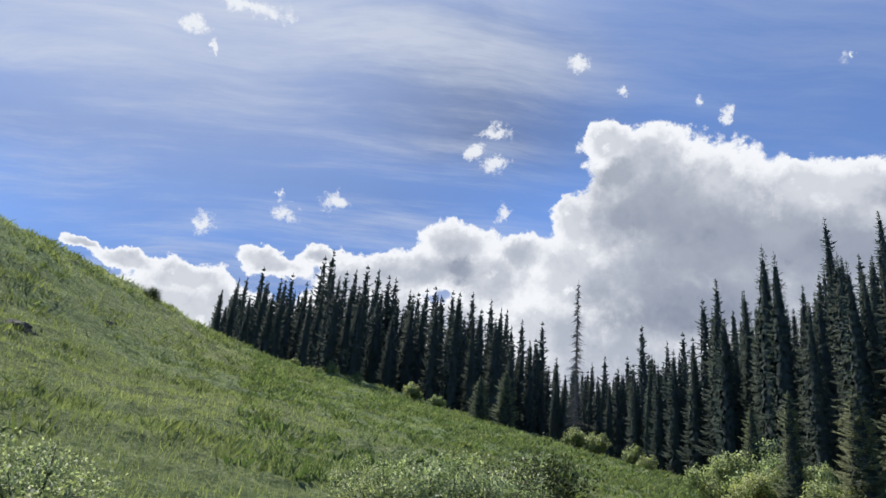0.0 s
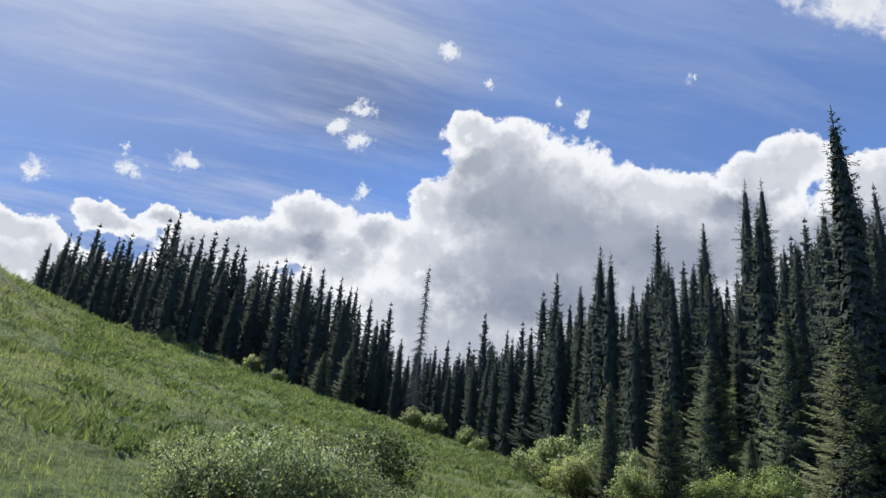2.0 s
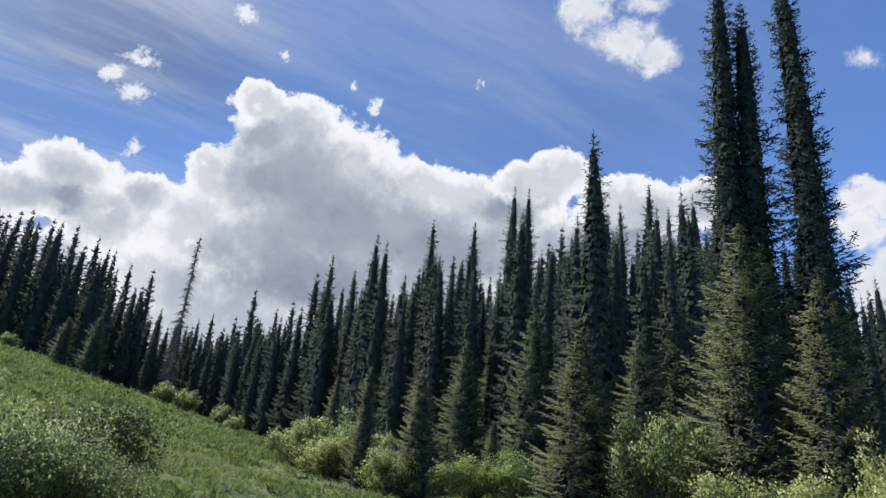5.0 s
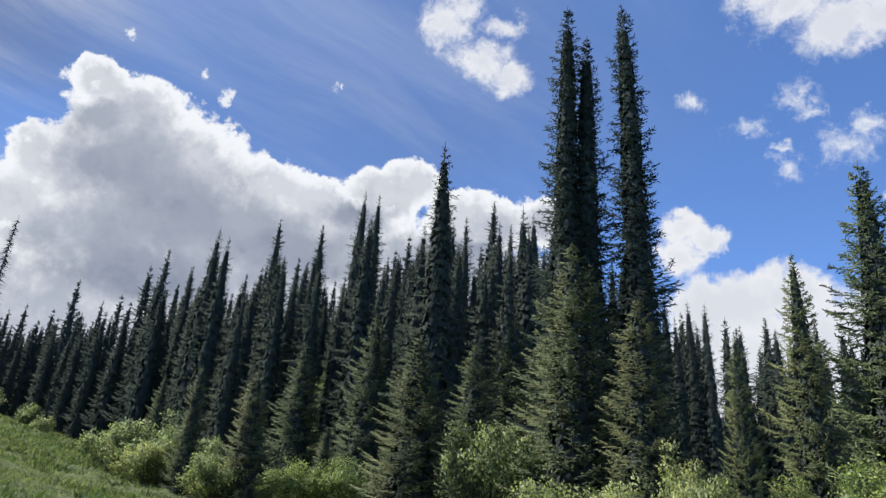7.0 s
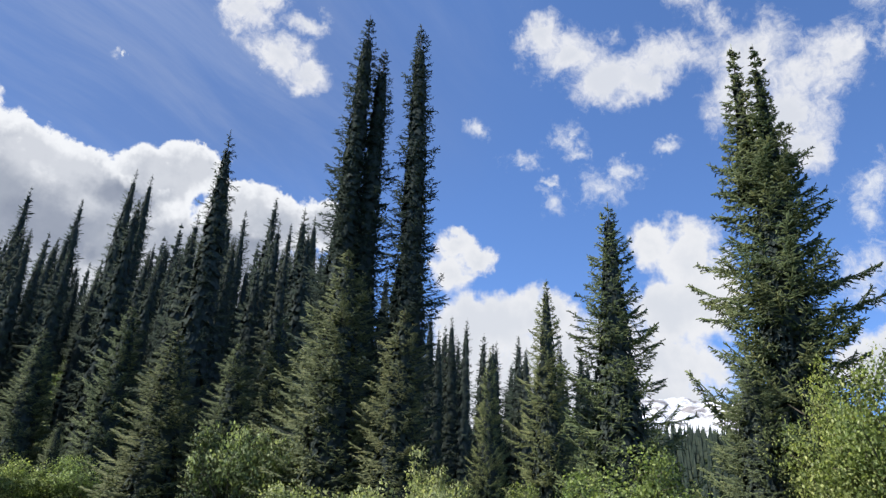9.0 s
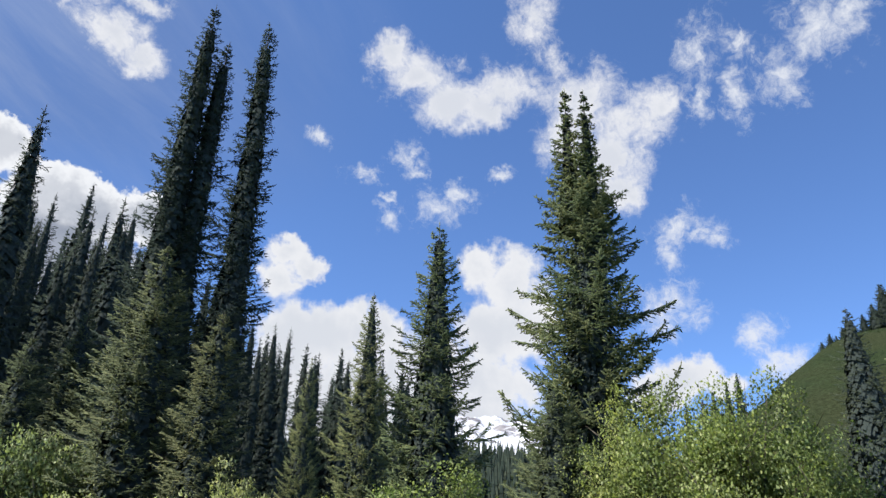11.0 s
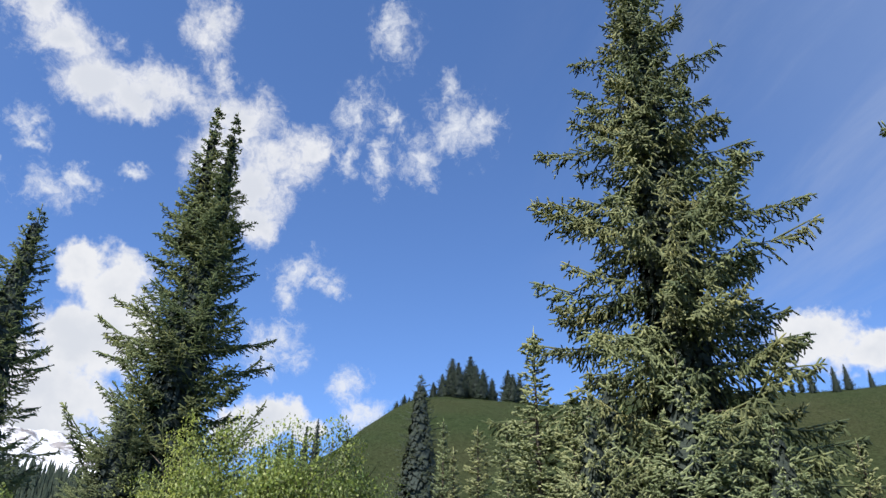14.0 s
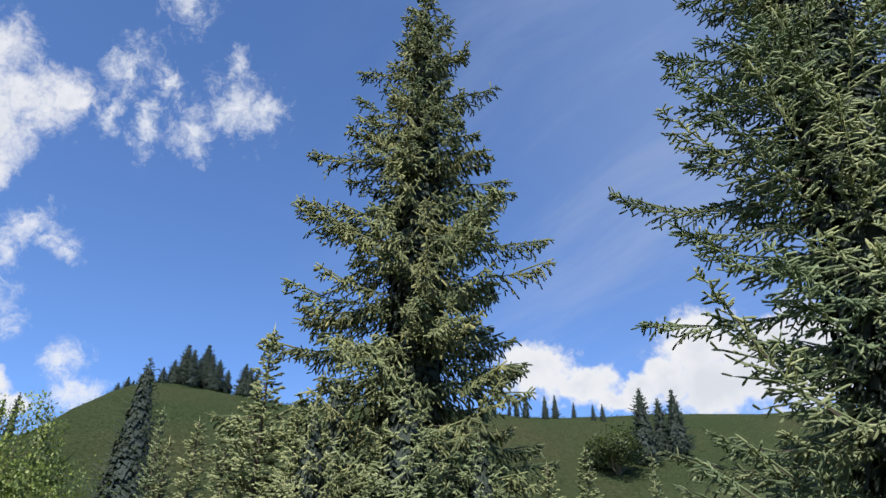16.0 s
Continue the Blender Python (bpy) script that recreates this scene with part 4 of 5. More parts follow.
FAR_WOOD_K = [
    (58.8, 95.9, 23.2), (61.7, 97.8, 12.8), (63.8, 100.3, 11.2), (48.9, 76.8, 10.6), (90.9, 140.1, 26.1), (53.2, 81.2, 9.3),
    (88.0, 131.8, 24.5), (51.7, 77.3, 12.0), (63.4, 94.3, 8.0), (49.6, 73.5, 11.2), (61.0, 90.1, 12.4), (54.5, 76.6, 20.6),
    (52.6, 72.7, 21.2), (59.1, 78.7, 16.3), (53.1, 70.0, 17.0), (85.9, 111.2, 24.9), (66.9, 85.7, 18.6), (69.6, 88.6, 18.3),
    (51.3, 64.2, 15.1), (87.6, 109.2, 28.1), (53.7, 66.2, 17.2), (65.9, 80.6, 17.7), (64.2, 77.6, 19.3), (73.1, 87.8, 19.9),
    (71.2, 82.0, 26.1), (70.2, 79.3, 24.7), (66.6, 74.5, 24.7), (78.3, 85.7, 18.3), (56.7, 61.3, 18.7), (69.9, 73.6, 25.1),
    (94.2, 94.6, 24.2),
]
FAR_WOOD_L = [
    (79.3, 78.5, 17.8), (59.4, 58.1, 18.7), (62.8, 61.0, 26.2), (85.4, 82.3, 21.3), (77.6, 72.4, 20.6), (65.5, 60.4, 23.1),
    (86.6, 78.8, 21.1), (68.1, 60.6, 22.1), (80.4, 71.5, 18.1), (78.5, 68.6, 23.7), (73.7, 63.7, 18.2), (62.3, 53.8, 21.8),
    (77.4, 64.5, 22.1), (84.5, 68.8, 26.7), (95.2, 75.6, 19.8), (66.1, 51.6, 19.8), (91.4, 69.7, 24.0), (88.4, 66.4, 19.1),
    (76.6, 56.1, 22.4), (104.3, 72.1, 20.7), (97.9, 67.4, 22.8), (74.3, 50.8, 25.5), (86.7, 59.2, 27.0), (78.9, 53.5, 20.2),
    (73.3, 48.4, 25.9), (83.5, 54.5, 25.0), (78.8, 48.7, 23.3), (102.7, 62.9, 18.0), (98.2, 59.3, 23.4), (73.3, 44.2, 20.4),
    (87.2, 52.4, 19.0),
]
FAR_WOOD_M = [
    (108.1, 62.5, 24.9), (79.2, 45.2, 19.4), (75.6, 42.5, 20.4), (72.1, 40.3, 20.8), (93.4, 52.0, 23.6), (98.5, 53.4, 24.8),
    (113.9, 61.6, 20.0), (79.2, 42.4, 20.8), (94.1, 49.4, 18.3), (109.0, 53.5, 21.6), (73.7, 36.0, 20.0), (123.2, 59.8, 24.8),
    (93.1, 44.9, 20.4), (89.0, 42.9, 19.5), (77.5, 36.6, 19.5), (84.7, 39.7, 21.5), (97.2, 43.8, 18.6), (124.3, 55.1, 23.5),
    (87.6, 38.7, 19.3), (130.8, 56.7, 26.1), (84.6, 36.5, 20.7), (78.1, 33.5, 20.4), (111.8, 47.3, 26.6), (101.2, 42.7, 20.0),
    (95.7, 40.2, 23.6), (105.0, 43.8, 24.3), (122.4, 50.8, 21.3), (116.8, 48.3, 23.5), (93.9, 38.1, 19.6), (134.3, 53.7, 20.7),
    (89.8, 35.9, 20.6),
]
FAR_WOOD_N = [
    (115.8, 44.5, 23.4), (78.3, 30.0, 19.1), (126.9, 48.0, 18.1), (108.6, 40.0, 21.4), (111.9, 41.1, 18.3), (100.5, 36.7, 25.3),
    (137.7, 49.7, 24.7), (120.8, 43.4, 21.7), (98.1, 34.9, 18.6), (105.6, 35.7, 22.6), (114.0, 38.2, 22.8), (131.1, 43.9, 19.2),
    (80.9, 27.0, 18.9), (118.5, 39.5, 25.1), (78.4, 25.9, 16.7), (124.8, 41.2, 23.2), (96.3, 31.2, 21.4), (141.7, 45.5, 22.2),
    (109.1, 34.8, 20.6), (145.8, 46.5, 23.3), (90.8, 28.4, 18.9), (83.2, 25.2, 19.3), (137.0, 41.1, 19.9), (100.1, 29.3, 21.2),
    (103.8, 29.8, 21.2), (125.7, 35.4, 26.0), (89.1, 25.0, 20.8), (149.5, 40.9, 20.9), (97.7, 26.4, 19.8), (86.1, 23.2, 18.6),
    (93.9, 25.3, 20.2),
]

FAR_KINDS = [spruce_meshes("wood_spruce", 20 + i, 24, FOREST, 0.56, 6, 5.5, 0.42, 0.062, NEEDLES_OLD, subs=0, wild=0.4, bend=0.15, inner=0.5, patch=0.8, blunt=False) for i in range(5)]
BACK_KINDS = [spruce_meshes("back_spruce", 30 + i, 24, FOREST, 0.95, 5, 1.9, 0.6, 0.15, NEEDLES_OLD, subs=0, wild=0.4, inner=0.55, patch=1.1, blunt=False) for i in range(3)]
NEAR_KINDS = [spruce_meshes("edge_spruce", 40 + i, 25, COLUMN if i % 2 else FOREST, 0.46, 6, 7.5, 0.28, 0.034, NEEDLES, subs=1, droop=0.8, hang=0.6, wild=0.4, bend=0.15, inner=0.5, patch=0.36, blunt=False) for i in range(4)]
far_places = FAR_WOOD_A + FAR_WOOD_B + FAR_WOOD_C + FAR_WOOD_D + FAR_WOOD_E + FAR_WOOD_F + FAR_WOOD_G + FAR_WOOD_H + FAR_WOOD_I + FAR_WOOD_J + FAR_WOOD_K + FAR_WOOD_L + FAR_WOOD_M + FAR_WOOD_N
near_places = NEAR_WOOD_A + NEAR_WOOD_B + NEAR_WOOD_C
far_places = sorted(far_places, key=lambda p: math.hypot(p[0], p[1]))
FAR_SINGLE = 180


def back_rows(places):
    """The spruces deepest in the wood, which merge into one dark mass."""
    rng = random.Random(9)
    vs, fs, ns, kinds, o = [], [], [], [], 0
    for i, (x, y, h) in enumerate(places):
        v, f, n, leafy = RAW[BACK_KINDS[i % 3][2].name]
        q, s = rng.uniform(0, 6.283), h / 24
        turn = np.array([(math.cos(q), math.sin(q), 0), (-math.sin(q), math.cos(q), 0), (0, 0, 1)])
        vs.append(v @ turn * (s ** 0.65, s ** 0.65, s) + (x, y, ground_z(x, y) - 0.25))
        ns.append(n @ turn)
        fs.append(f + o)
        kinds.append((np.arange(len(f)) >= leafy).astype(np.int32))
        o += len(v)
    me = mesh_of("back_wood", np.concatenate(vs), np.concatenate(fs), NEEDLES_OLD, True)
    me.normals_split_custom_set_from_vertices(np.concatenate(ns).tolist())
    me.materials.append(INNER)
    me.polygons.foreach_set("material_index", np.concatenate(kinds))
    return tagged(new("back_wood", me), "dense dark spruce wood behind the forest edge", "forest", kind="stuff")


back_rows(far_places[FAR_SINGLE:])
far_places = far_places[:FAR_SINGLE]
for i, meshes in enumerate(FAR_KINDS):
    tree_kind(meshes, "tall narrow dark spruce in the shaded mountain forest", "dark forest spruces", 24, far_places[i::5], 60 + i, limbs=False)
for i, meshes in enumerate(NEAR_KINDS):
    tree_kind(meshes, "tall columnar dark green spruce at the forest edge", "forest edge spruces", 25, near_places[i::4], 70 + i)

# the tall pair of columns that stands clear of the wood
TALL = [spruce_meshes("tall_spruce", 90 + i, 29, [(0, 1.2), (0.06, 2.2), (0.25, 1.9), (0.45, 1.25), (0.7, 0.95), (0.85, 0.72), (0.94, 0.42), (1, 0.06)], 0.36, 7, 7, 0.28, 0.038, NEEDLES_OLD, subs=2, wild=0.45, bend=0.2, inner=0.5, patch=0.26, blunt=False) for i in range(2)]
for x, y, h, k, turn in [
    (26.9, 20.8, 28.2, 0, 20), (28.1, 20.2, 26.4, 1, 140), (28.7, 18.2, 27.8, 1, 250),
]:
    tree = spruce(TALL[k], "very tall slender dark spruce column with ragged tip", "spruce tree", "tall slender spruces")
    stand(tree, x, y, h, 29, turn, 1.0, True)

# middle-sized spruces before the wood
MID = [spruce_meshes("young_spruce", 110 + i, 12, YOUNG, 0.32, 8, 11, 0.2, 0.03, NEEDLES_YOUNG, subs=2, wild=0.32, inner=0.42, patch=0.2, blunt=False, droop=0.25, hang=0.3) for i in range(3)]
for i, (x, y, h, g) in enumerate([
    (21.5, 16.3, 11.0, 1.23), (21.2, 13.3, 8.4, 1.16), (18.3, 21.3, 7.2, 1.5), (15.7, 29.0, 5.8, 1.2),
    (14.8, 32.8, 6.0, 0.85), (15.6, 39.0, 5.9, 0.95), (32.7, 29.4, 11.6, 1.38), (27.6, 36.8, 11.6, 1.16),
    (21.3, 31.5, 4.0, 1.2), (23.9, 2.5, 7.1, 1.23), (28.3, 28.3, 9.1, 1.3),
    (26.2, 42.6, 10.1, 1.16), (3.6, 103.9, 6.8, 1.45), (7.5, 107.7, 8.7, 1.45),
]):
    tree = spruce(MID[i % 3], "bushy young green spruce before the forest edge", "spruce tree", "young spruces")
    stand(tree, x, y, h, 12, 70 * i, g, True)
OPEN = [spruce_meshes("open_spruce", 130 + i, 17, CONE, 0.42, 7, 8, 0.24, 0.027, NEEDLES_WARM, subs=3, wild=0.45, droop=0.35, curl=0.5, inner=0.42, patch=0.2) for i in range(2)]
for i, (x, y, h, g) in enumerate([
    (43.0, 16.4, 15.9, 0.9), (34.7, 9.6, 17.3, 1.05), (54.2, 25.8, 13.9, 0.8),
]):
    tree = spruce(OPEN[i % 2], "loose conical green spruce standing free beside shrubs", "spruce tree", "free-standing spruces")
    stand(tree, x, y, h, 17, 100 * i, g, True)

HILL_SPRUCE = spruce_meshes("hill_spruce", 140, 17, CONE, 0.5, 7, 5, 0.3, 0.045, NEEDLES, subs=1, wild=0.35, inner=0.55, patch=0.3, blunt=False)
tree = spruce(HILL_SPRUCE, "dark green spruce below the grassy hill", "spruce tree")
stand(tree, *(75.3, -20.2, 18.4), 17, 30, 1.35, True)

# the forked spruce
FORKED = spruce_meshes("forked_spruce", 150, 20.5, [(0, 1.6), (0.06, 3.1), (0.2, 3.0), (0.4, 2.6), (0.55, 2.15), (0.66, 1.6), (0.74, 1.0), (0.82, 0.58), (0.9, 0.36), (0.96, 0.22), (1, 0.05)], 0.42, 9, 10, 0.22, 0.024, NEEDLES_WARM, subs=4,
                       stems=((-0.4, 0.05, 0.985, 0.0), (0.4, -0.05, 1.0, 0.66)), fork=0.45, droop=0.38, rise=0.22, curl=0.5, hang=0.4, wild=0.36, cut=True, bare=0.06, inner=0.34, patch=0.15)
tree = spruce(FORKED, "broad green spruce with a forked double top", "spruce tree")
stand(tree, *(26.0, 1.4, 19.8), 20.5, 93, 1.0, True)

# the two spruces close by
RAGGED = spruce_meshes("ragged_spruce", 170, 19.5, [(0, 1.6), (0.05, 2.4), (0.2, 2.7), (0.3, 2.7), (0.4, 2.65), (0.5, 2.4), (0.58, 2.15), (0.67, 1.8), (0.765, 1.35), (0.87, 0.8), (0.95, 0.38), (1, 0.08)], 0.43, 8, 12, 0.21, 0.022, NEEDLES_ROPY, subs=5,
                       clear=0.07, droop=0.6, rise=0.3, curl=0.3, hang=1.15, wild=0.5, cut=True, bare=0.06, inner=0.24, patch=0.12, long_limbs=((0.54, -2.15, 3.1), (0.66, 0.95, 2.8), (0.575, 1.1, 2.9), (0.77, -2.1, 1.9)))
tree = spruce(RAGGED, "large ragged spruce with long uneven limbs and hanging sprigs", "spruce tree")
stand(tree, *(12.9, -9.4, 19.5), 19.5, 0, 1.0, True)
CLOSE = spruce_meshes("close_spruce", 190, 13.5, [(0, 1.8), (0.06, 2.6), (0.3, 2.5), (0.55, 2.0), (0.75, 1.45), (0.9, 0.8), (1, 0.1)], 0.37, 9, 15, 0.15, 0.014, NEEDLES_CLOSE, subs=5, bare=0.04,
                      clear=0.08, droop=0.5, rise=0.25, curl=0.5, hang=0.55, wild=0.45, cut=True, inner=0.3, patch=0.1, long_limbs=((0.52, 0.42, 2.9),))
tree = spruce(CLOSE, "thick green spruce with upturned limb tips close by", "spruce tree")
stand(tree, *(2.9, -8.5, 13.0), 13.5, 0, 1.0, True)

# thin pale saplings between shrubs and hill
SAPLING = [spruce_meshes("sapling", 210 + i, 7, [(0, 0.5), (0.1, 0.95), (0.5, 0.6), (0.85, 0.25), (1, 0.05)], 0.22, 8, 15, 0.13, 0.0165, NEEDLES_PALE, subs=4, inner=0, patch=0.15, droop=0.15, wild=0.35) for i in range(2)]
for i, (x, y, h, g) in enumerate([
    (21.0, -6.6, 7.0, 0.85), (23.6, -4.2, 6.6, 0.9), (20.9, -6.9, 6.2, 1.0), (18.8, -6.9, 6.5, 1.2),
    (13.1, -6.1, 7.4, 1.2), (12.4, -6.5, 6.0, 1.5), (17.9, -24.1, 8.8, 0.8), (15.7, -6.5, 6.1, 1.2),
    (9.2, -10.6, 5.2, 1.3), (9.0, -9.4, 4.7, 1.2),
]):
    tree = spruce(SAPLING[i % 2], "thin pale green spruce sapling with sparse limbs", "spruce tree", "spruce saplings")
    stand(tree, x, y, h, 7, 50 * i, g, True)

PALE = [spruce_meshes("pale_spruce", 250 + i, 7, [(0, 1.2), (0.08, 1.75), (0.3, 1.6), (0.55, 1.15), (0.8, 0.6), (0.93, 0.28), (1, 0.05)], 0.3, 7, 13, 0.18, 0.02, NEEDLES_PALE, subs=4, inner=0.5, patch=0.18, droop=0.3, curl=0.4, hang=0.55, wild=0.45) for i in range(2)]
for i, (x, y, h, g) in enumerate([
    (10.6, -7.6, 6.3, 1.05), (11.2, -6.2, 5.6, 0.8), (12.6, -7.4, 6.6, 0.8), (9.3, -8.2, 5.0, 0.9),
]):
    tree = spruce(PALE[i % 2], "bushy pale green young spruce with drooping sprays", "spruce tree", "pale young spruces")
    stand(tree, x, y, h, 7, 110 * i, g, True)

# spruces along the crest of the grassy hill
CREST = [spruce_meshes("crest_spruce", 230 + i, 12, CONE, 0.5, 7, 4.5, 0.5, 0.1, NEEDLES_OLD, subs=0, wild=0.3, inner=0.55, patch=0.5, blunt=False) for i in range(2)]
CREST_CLUSTER = [
    (165.3, -49.3, 7.3, 1.35), (163.1, -55.8, 11.9, 1.35), (152.0, -55.0, 7.3, 1.35), (154.2, -49.8, 8.6, 1.35),
    (160.1, -60.2, 6.3, 1.35), (163.9, -44.5, 4.4, 1.35), (163.7, -42.3, 4.5, 1.35), (152.4, -62.5, 6.8, 1.35),
    (163.3, -40.7, 3.7, 1.35), (164.0, -37.9, 5.3, 1.35), (163.3, -39.5, 5.2, 1.35), (155.4, -48.7, 9.6, 1.35),
    (157.7, -52.5, 7.1, 1.35), (156.4, -54.8, 8.5, 1.35), (157.4, -63.3, 8.4, 1.35), (159.4, -67.0, 7.5, 1.35),
    (165.8, -47.2, 5.6, 1.35),
]
CREST_LINE = [
    (149.1, -16.2, 14.6, 0.55), (148.9, -18.3, 13.5, 0.55), (149.4, -13.6, 16.0, 0.55),
    (149.6, -11.5, 16.7, 0.55), (149.8, -8.4, 19.5, 0.55), (83.6, -110.5, 14.2, 1.05), (83.5, -120.5, 13.0, 1.05),
    (86.3, -119.5, 10.5, 1.1), (115.9, -112.3, 5.5, 0.85), (112.9, -115.3, 5.7, 0.85), (114.9, -120.6, 5.6, 0.85),
    (119.8, -113.2, 4.4, 0.85), (121.5, -112.5, 3.0, 0.85), (115.3, -127.2, 4.0, 0.85), (109.1, -126.8, 4.2, 0.85),
    (107.8, -128.5, 4.5, 0.85),
]
for i, (x, y, h, g) in enumerate(CREST_CLUSTER + CREST_LINE):
    tree = spruce(CREST[i % 2], "small dark spruce on the crest of the grassy hill", "spruce tree", "crest spruces", False)
    stand(tree, x, y, h, 12, 80 * i, g, True)


def dead_spruce(x, y, height):
    """A dead standing tree: a bare leaning pole with short broken limbs."""
    rng = np.random.default_rng(5)
    root = tagged(new("dead_tree"), "bare grey dead spruce with short broken branches", "dead tree")
    pts = [(0.3 * q * q, 0.1 * q, height * q) for q in np.linspace(0, 1, 8)]
    child("trunk", mesh_of("dead_trunk", *tube(pts, [0.3 * (1 - 0.93 * q) for q in np.linspace(0, 1, 8)], 7), DEADWOOD, True), root)
    a, b = [], []
    for z in np.arange(height * 0.12, height * 0.97, 0.045):
        q = z / height
        phi = rng.uniform(0, 6.28)
        ln = (0.4 + 1.9 * (1 - q) ** 0.8) * rng.uniform(0.5, 1.2)
        a.append((0.3 * q * q, 0.1 * q, z))
        b.append((0.3 * q * q + ln * math.cos(phi), 0.1 * q + ln * math.sin(phi), z - ln * rng.uniform(0.1, 0.6)))
    tagged(child("branchwork", mesh_of("dead_branches", *spindles(a, b, 0.065, 0.15), DEADWOOD), root), kind="stuff")
    root.matrix_basis = pose(x, y, ground_z(x, y) - 0.2)


dead_spruce(*(18.8, 114.5, 27.2))


# ---- shrubs ----
def shrub_meshes(name, seed, radius, height, leaves, leaf, mat, stems=16, lobe=0.27):
    """Stems that fan out of one root, and leaves in clumps round their twigs."""
    rng = np.random.default_rng(seed)
    wood, heads = [], []
    for k in range(stems):
        phi, tilt = rng.uniform(0, 6.28), rng.uniform(0.05, 1.0) ** 0.7
        end = np.array([math.cos(phi) * radius * tilt, math.sin(phi) * radius * tilt, height * (1 - 0.42 * tilt * tilt) * rng.uniform(0.55, 1.0)])
        mid = end * np.array([0.42, 0.42, 0.6])
        wood.append(tube([(0, 0, 0), mid, end], [0.028 * height ** 0.5, 0.016 * height ** 0.5, 0.004], 5))
        heads.append(end * (0.9, 0.9, 0.86))
        for j in range(6):
            s = rng.uniform(0.3, 1.0)
            p = (1 - s) ** 2 * 0 + 2 * s * (1 - s) * mid + s * s * end
            d = np.clip([rng.normal(0, 1), rng.normal(0, 1), abs(rng.normal(0.5, 0.6))], -1.6, 1.6) * radius * 0.16
            if j < 2:
                heads.append(p + d)
            wood.append(spindles([p], [p + d], 0.007 * height ** 0.5, 0.2))
    # leafy lobes round the stem ends, leaves mostly on their outside
    heads = np.array(heads)
    n = leaves
    which = rng.integers(0, len(heads), n)
    o = rng.normal(0, 1, (n, 3))
    o /= np.linalg.norm(o, axis=1)[:, None]
    big = rng.uniform(0.75, 1.25, len(heads))[which][:, None] * lobe * radius
    c = heads[which] + o * big * (1, 1, 0.85) * (rng.beta(2.6, 1.1, n)[:, None] * 1.12)
    c[:, 2] = np.maximum(c[:, 2], 0.06)
    d = rng.normal(0, 1, (n, 3)) * (1, 1, 0.6) + 0.5 * o
    d /= np.linalg.norm(d, axis=1)[:, None]
    e = np.cross(d, rng.normal(0, 0.55, (n, 3)) + (0, 0, 1.0))
    e /= np.linalg.norm(e, axis=1)[:, None]
    ln = leaf * rng.uniform(0.6, 1.3, n)[:, None]
    return mesh_of(name + "_stems", *joined(wood), STEM), foliage(name + "_leaves", *blades(c, c + d * ln, e * ln * 0.36), mat, (0, 0, height * 0.35), lobes=o)


def shrub(meshes, x, y, turn, size, girth, label, group, name="shrub", category="shrub"):
    root = tagged(new(name), label, category, group)
    child("woody_base", meshes[0], root, "thin grey-brown fanning stems")
    child("foliage", meshes[1], root)
    root.matrix_basis = pose(x, y, ground_z(x, y) - 0.1, 0, 0, turn) @ Matrix.Diagonal((size * girth, size * girth, size, 1))
    return root


WILLOWS = [shrub_meshes("willow", 300 + i, 2.0, 2.6, 11000, 0.1, WILLOW, 26, 0.21) for i in range(2)]
FAR_WILLOWS = [shrub_meshes("far_willow", 340 + i, 2.0, 2.6, 4000, 0.18, WILLOW, 24, 0.22) for i in range(2)]
DARK_BUSH = [shrub_meshes("dark_bush", 350 + i, 1.6, 2.0, 14000, 0.06, DARK_LEAF, 22, 0.28) for i in range(2)]
HILL_BUSH = shrub_meshes("hill_bush", 355, 2.0, 2.6, 4000, 0.16, DARK_LEAF, 20)
BRIGHT = [shrub_meshes("bright_willow", 310 + i, 2.2, 2.8, 12000, 0.095, WILLOW_BRIGHT, 26, 0.22) for i in range(2)]
THICKET = [shrub_meshes("willow_thicket", 330 + i, 2.8, 5.4, 38000, 0.085, WILLOW_BRIGHT, 40, 0.22) for i in range(2)]
GREY = [shrub_meshes("grey_willow", 320 + i, 1.5, 1.9, 20000, 0.05, WILLOW_GREY, 38, 0.2) for i in range(2)]
willow_places = [
    (19.5, 18.7, 1.69, 0.5),
    (20.6, 17.4, 1.41, 0.45),
    (14.4, 39.5, 1.3, 0.9),
    (15.6, 36.8, 1.35, 0.9),
    (16.5, 34.2, 1.25, 0.6),
    (14.2, 35.2, 0.9, 1.0),
    (14.6, 29.2, 0.85, 1.0),
    (19.2, 10.7, 1.26, 0.5),
    (17.7, 9.3, 1.21, 0.5),
    (16.8, 10.9, 1.02, 0.8),
    (17.3, 13.5, 1.01, 0.8),
]
for i, (x, y, s, g) in enumerate(willow_places):
    shrub(WILLOWS[i % 2], x, y, 75 * i, s, g, "rounded green willow shrub at the edge of the meadow", "willow shrubs")
far_willow_places = [
    (16.2, 96.7, 1.17, 0.8),
    (18.3, 94.2, 1.18, 0.8),
    (20.5, 85.6, 1.02, 0.8),
    (20.2, 77.4, 0.82, 0.8),
    (-6.3, 111.8, 1.22, 0.8),
    (-2.6, 108.0, 0.85, 0.8),
    (-19.1, 110.4, 1.04, 0.8),
    (-23.1, 103.4, 0.59, 0.8),
    (-15.2, 111.0, 0.92, 0.8),
]
for i, (x, y, s, g) in enumerate(far_willow_places):
    shrub(FAR_WILLOWS[i % 2], x, y, 75 * i, s, g, "small green willow shrub along the forest edge", "far willow shrubs")
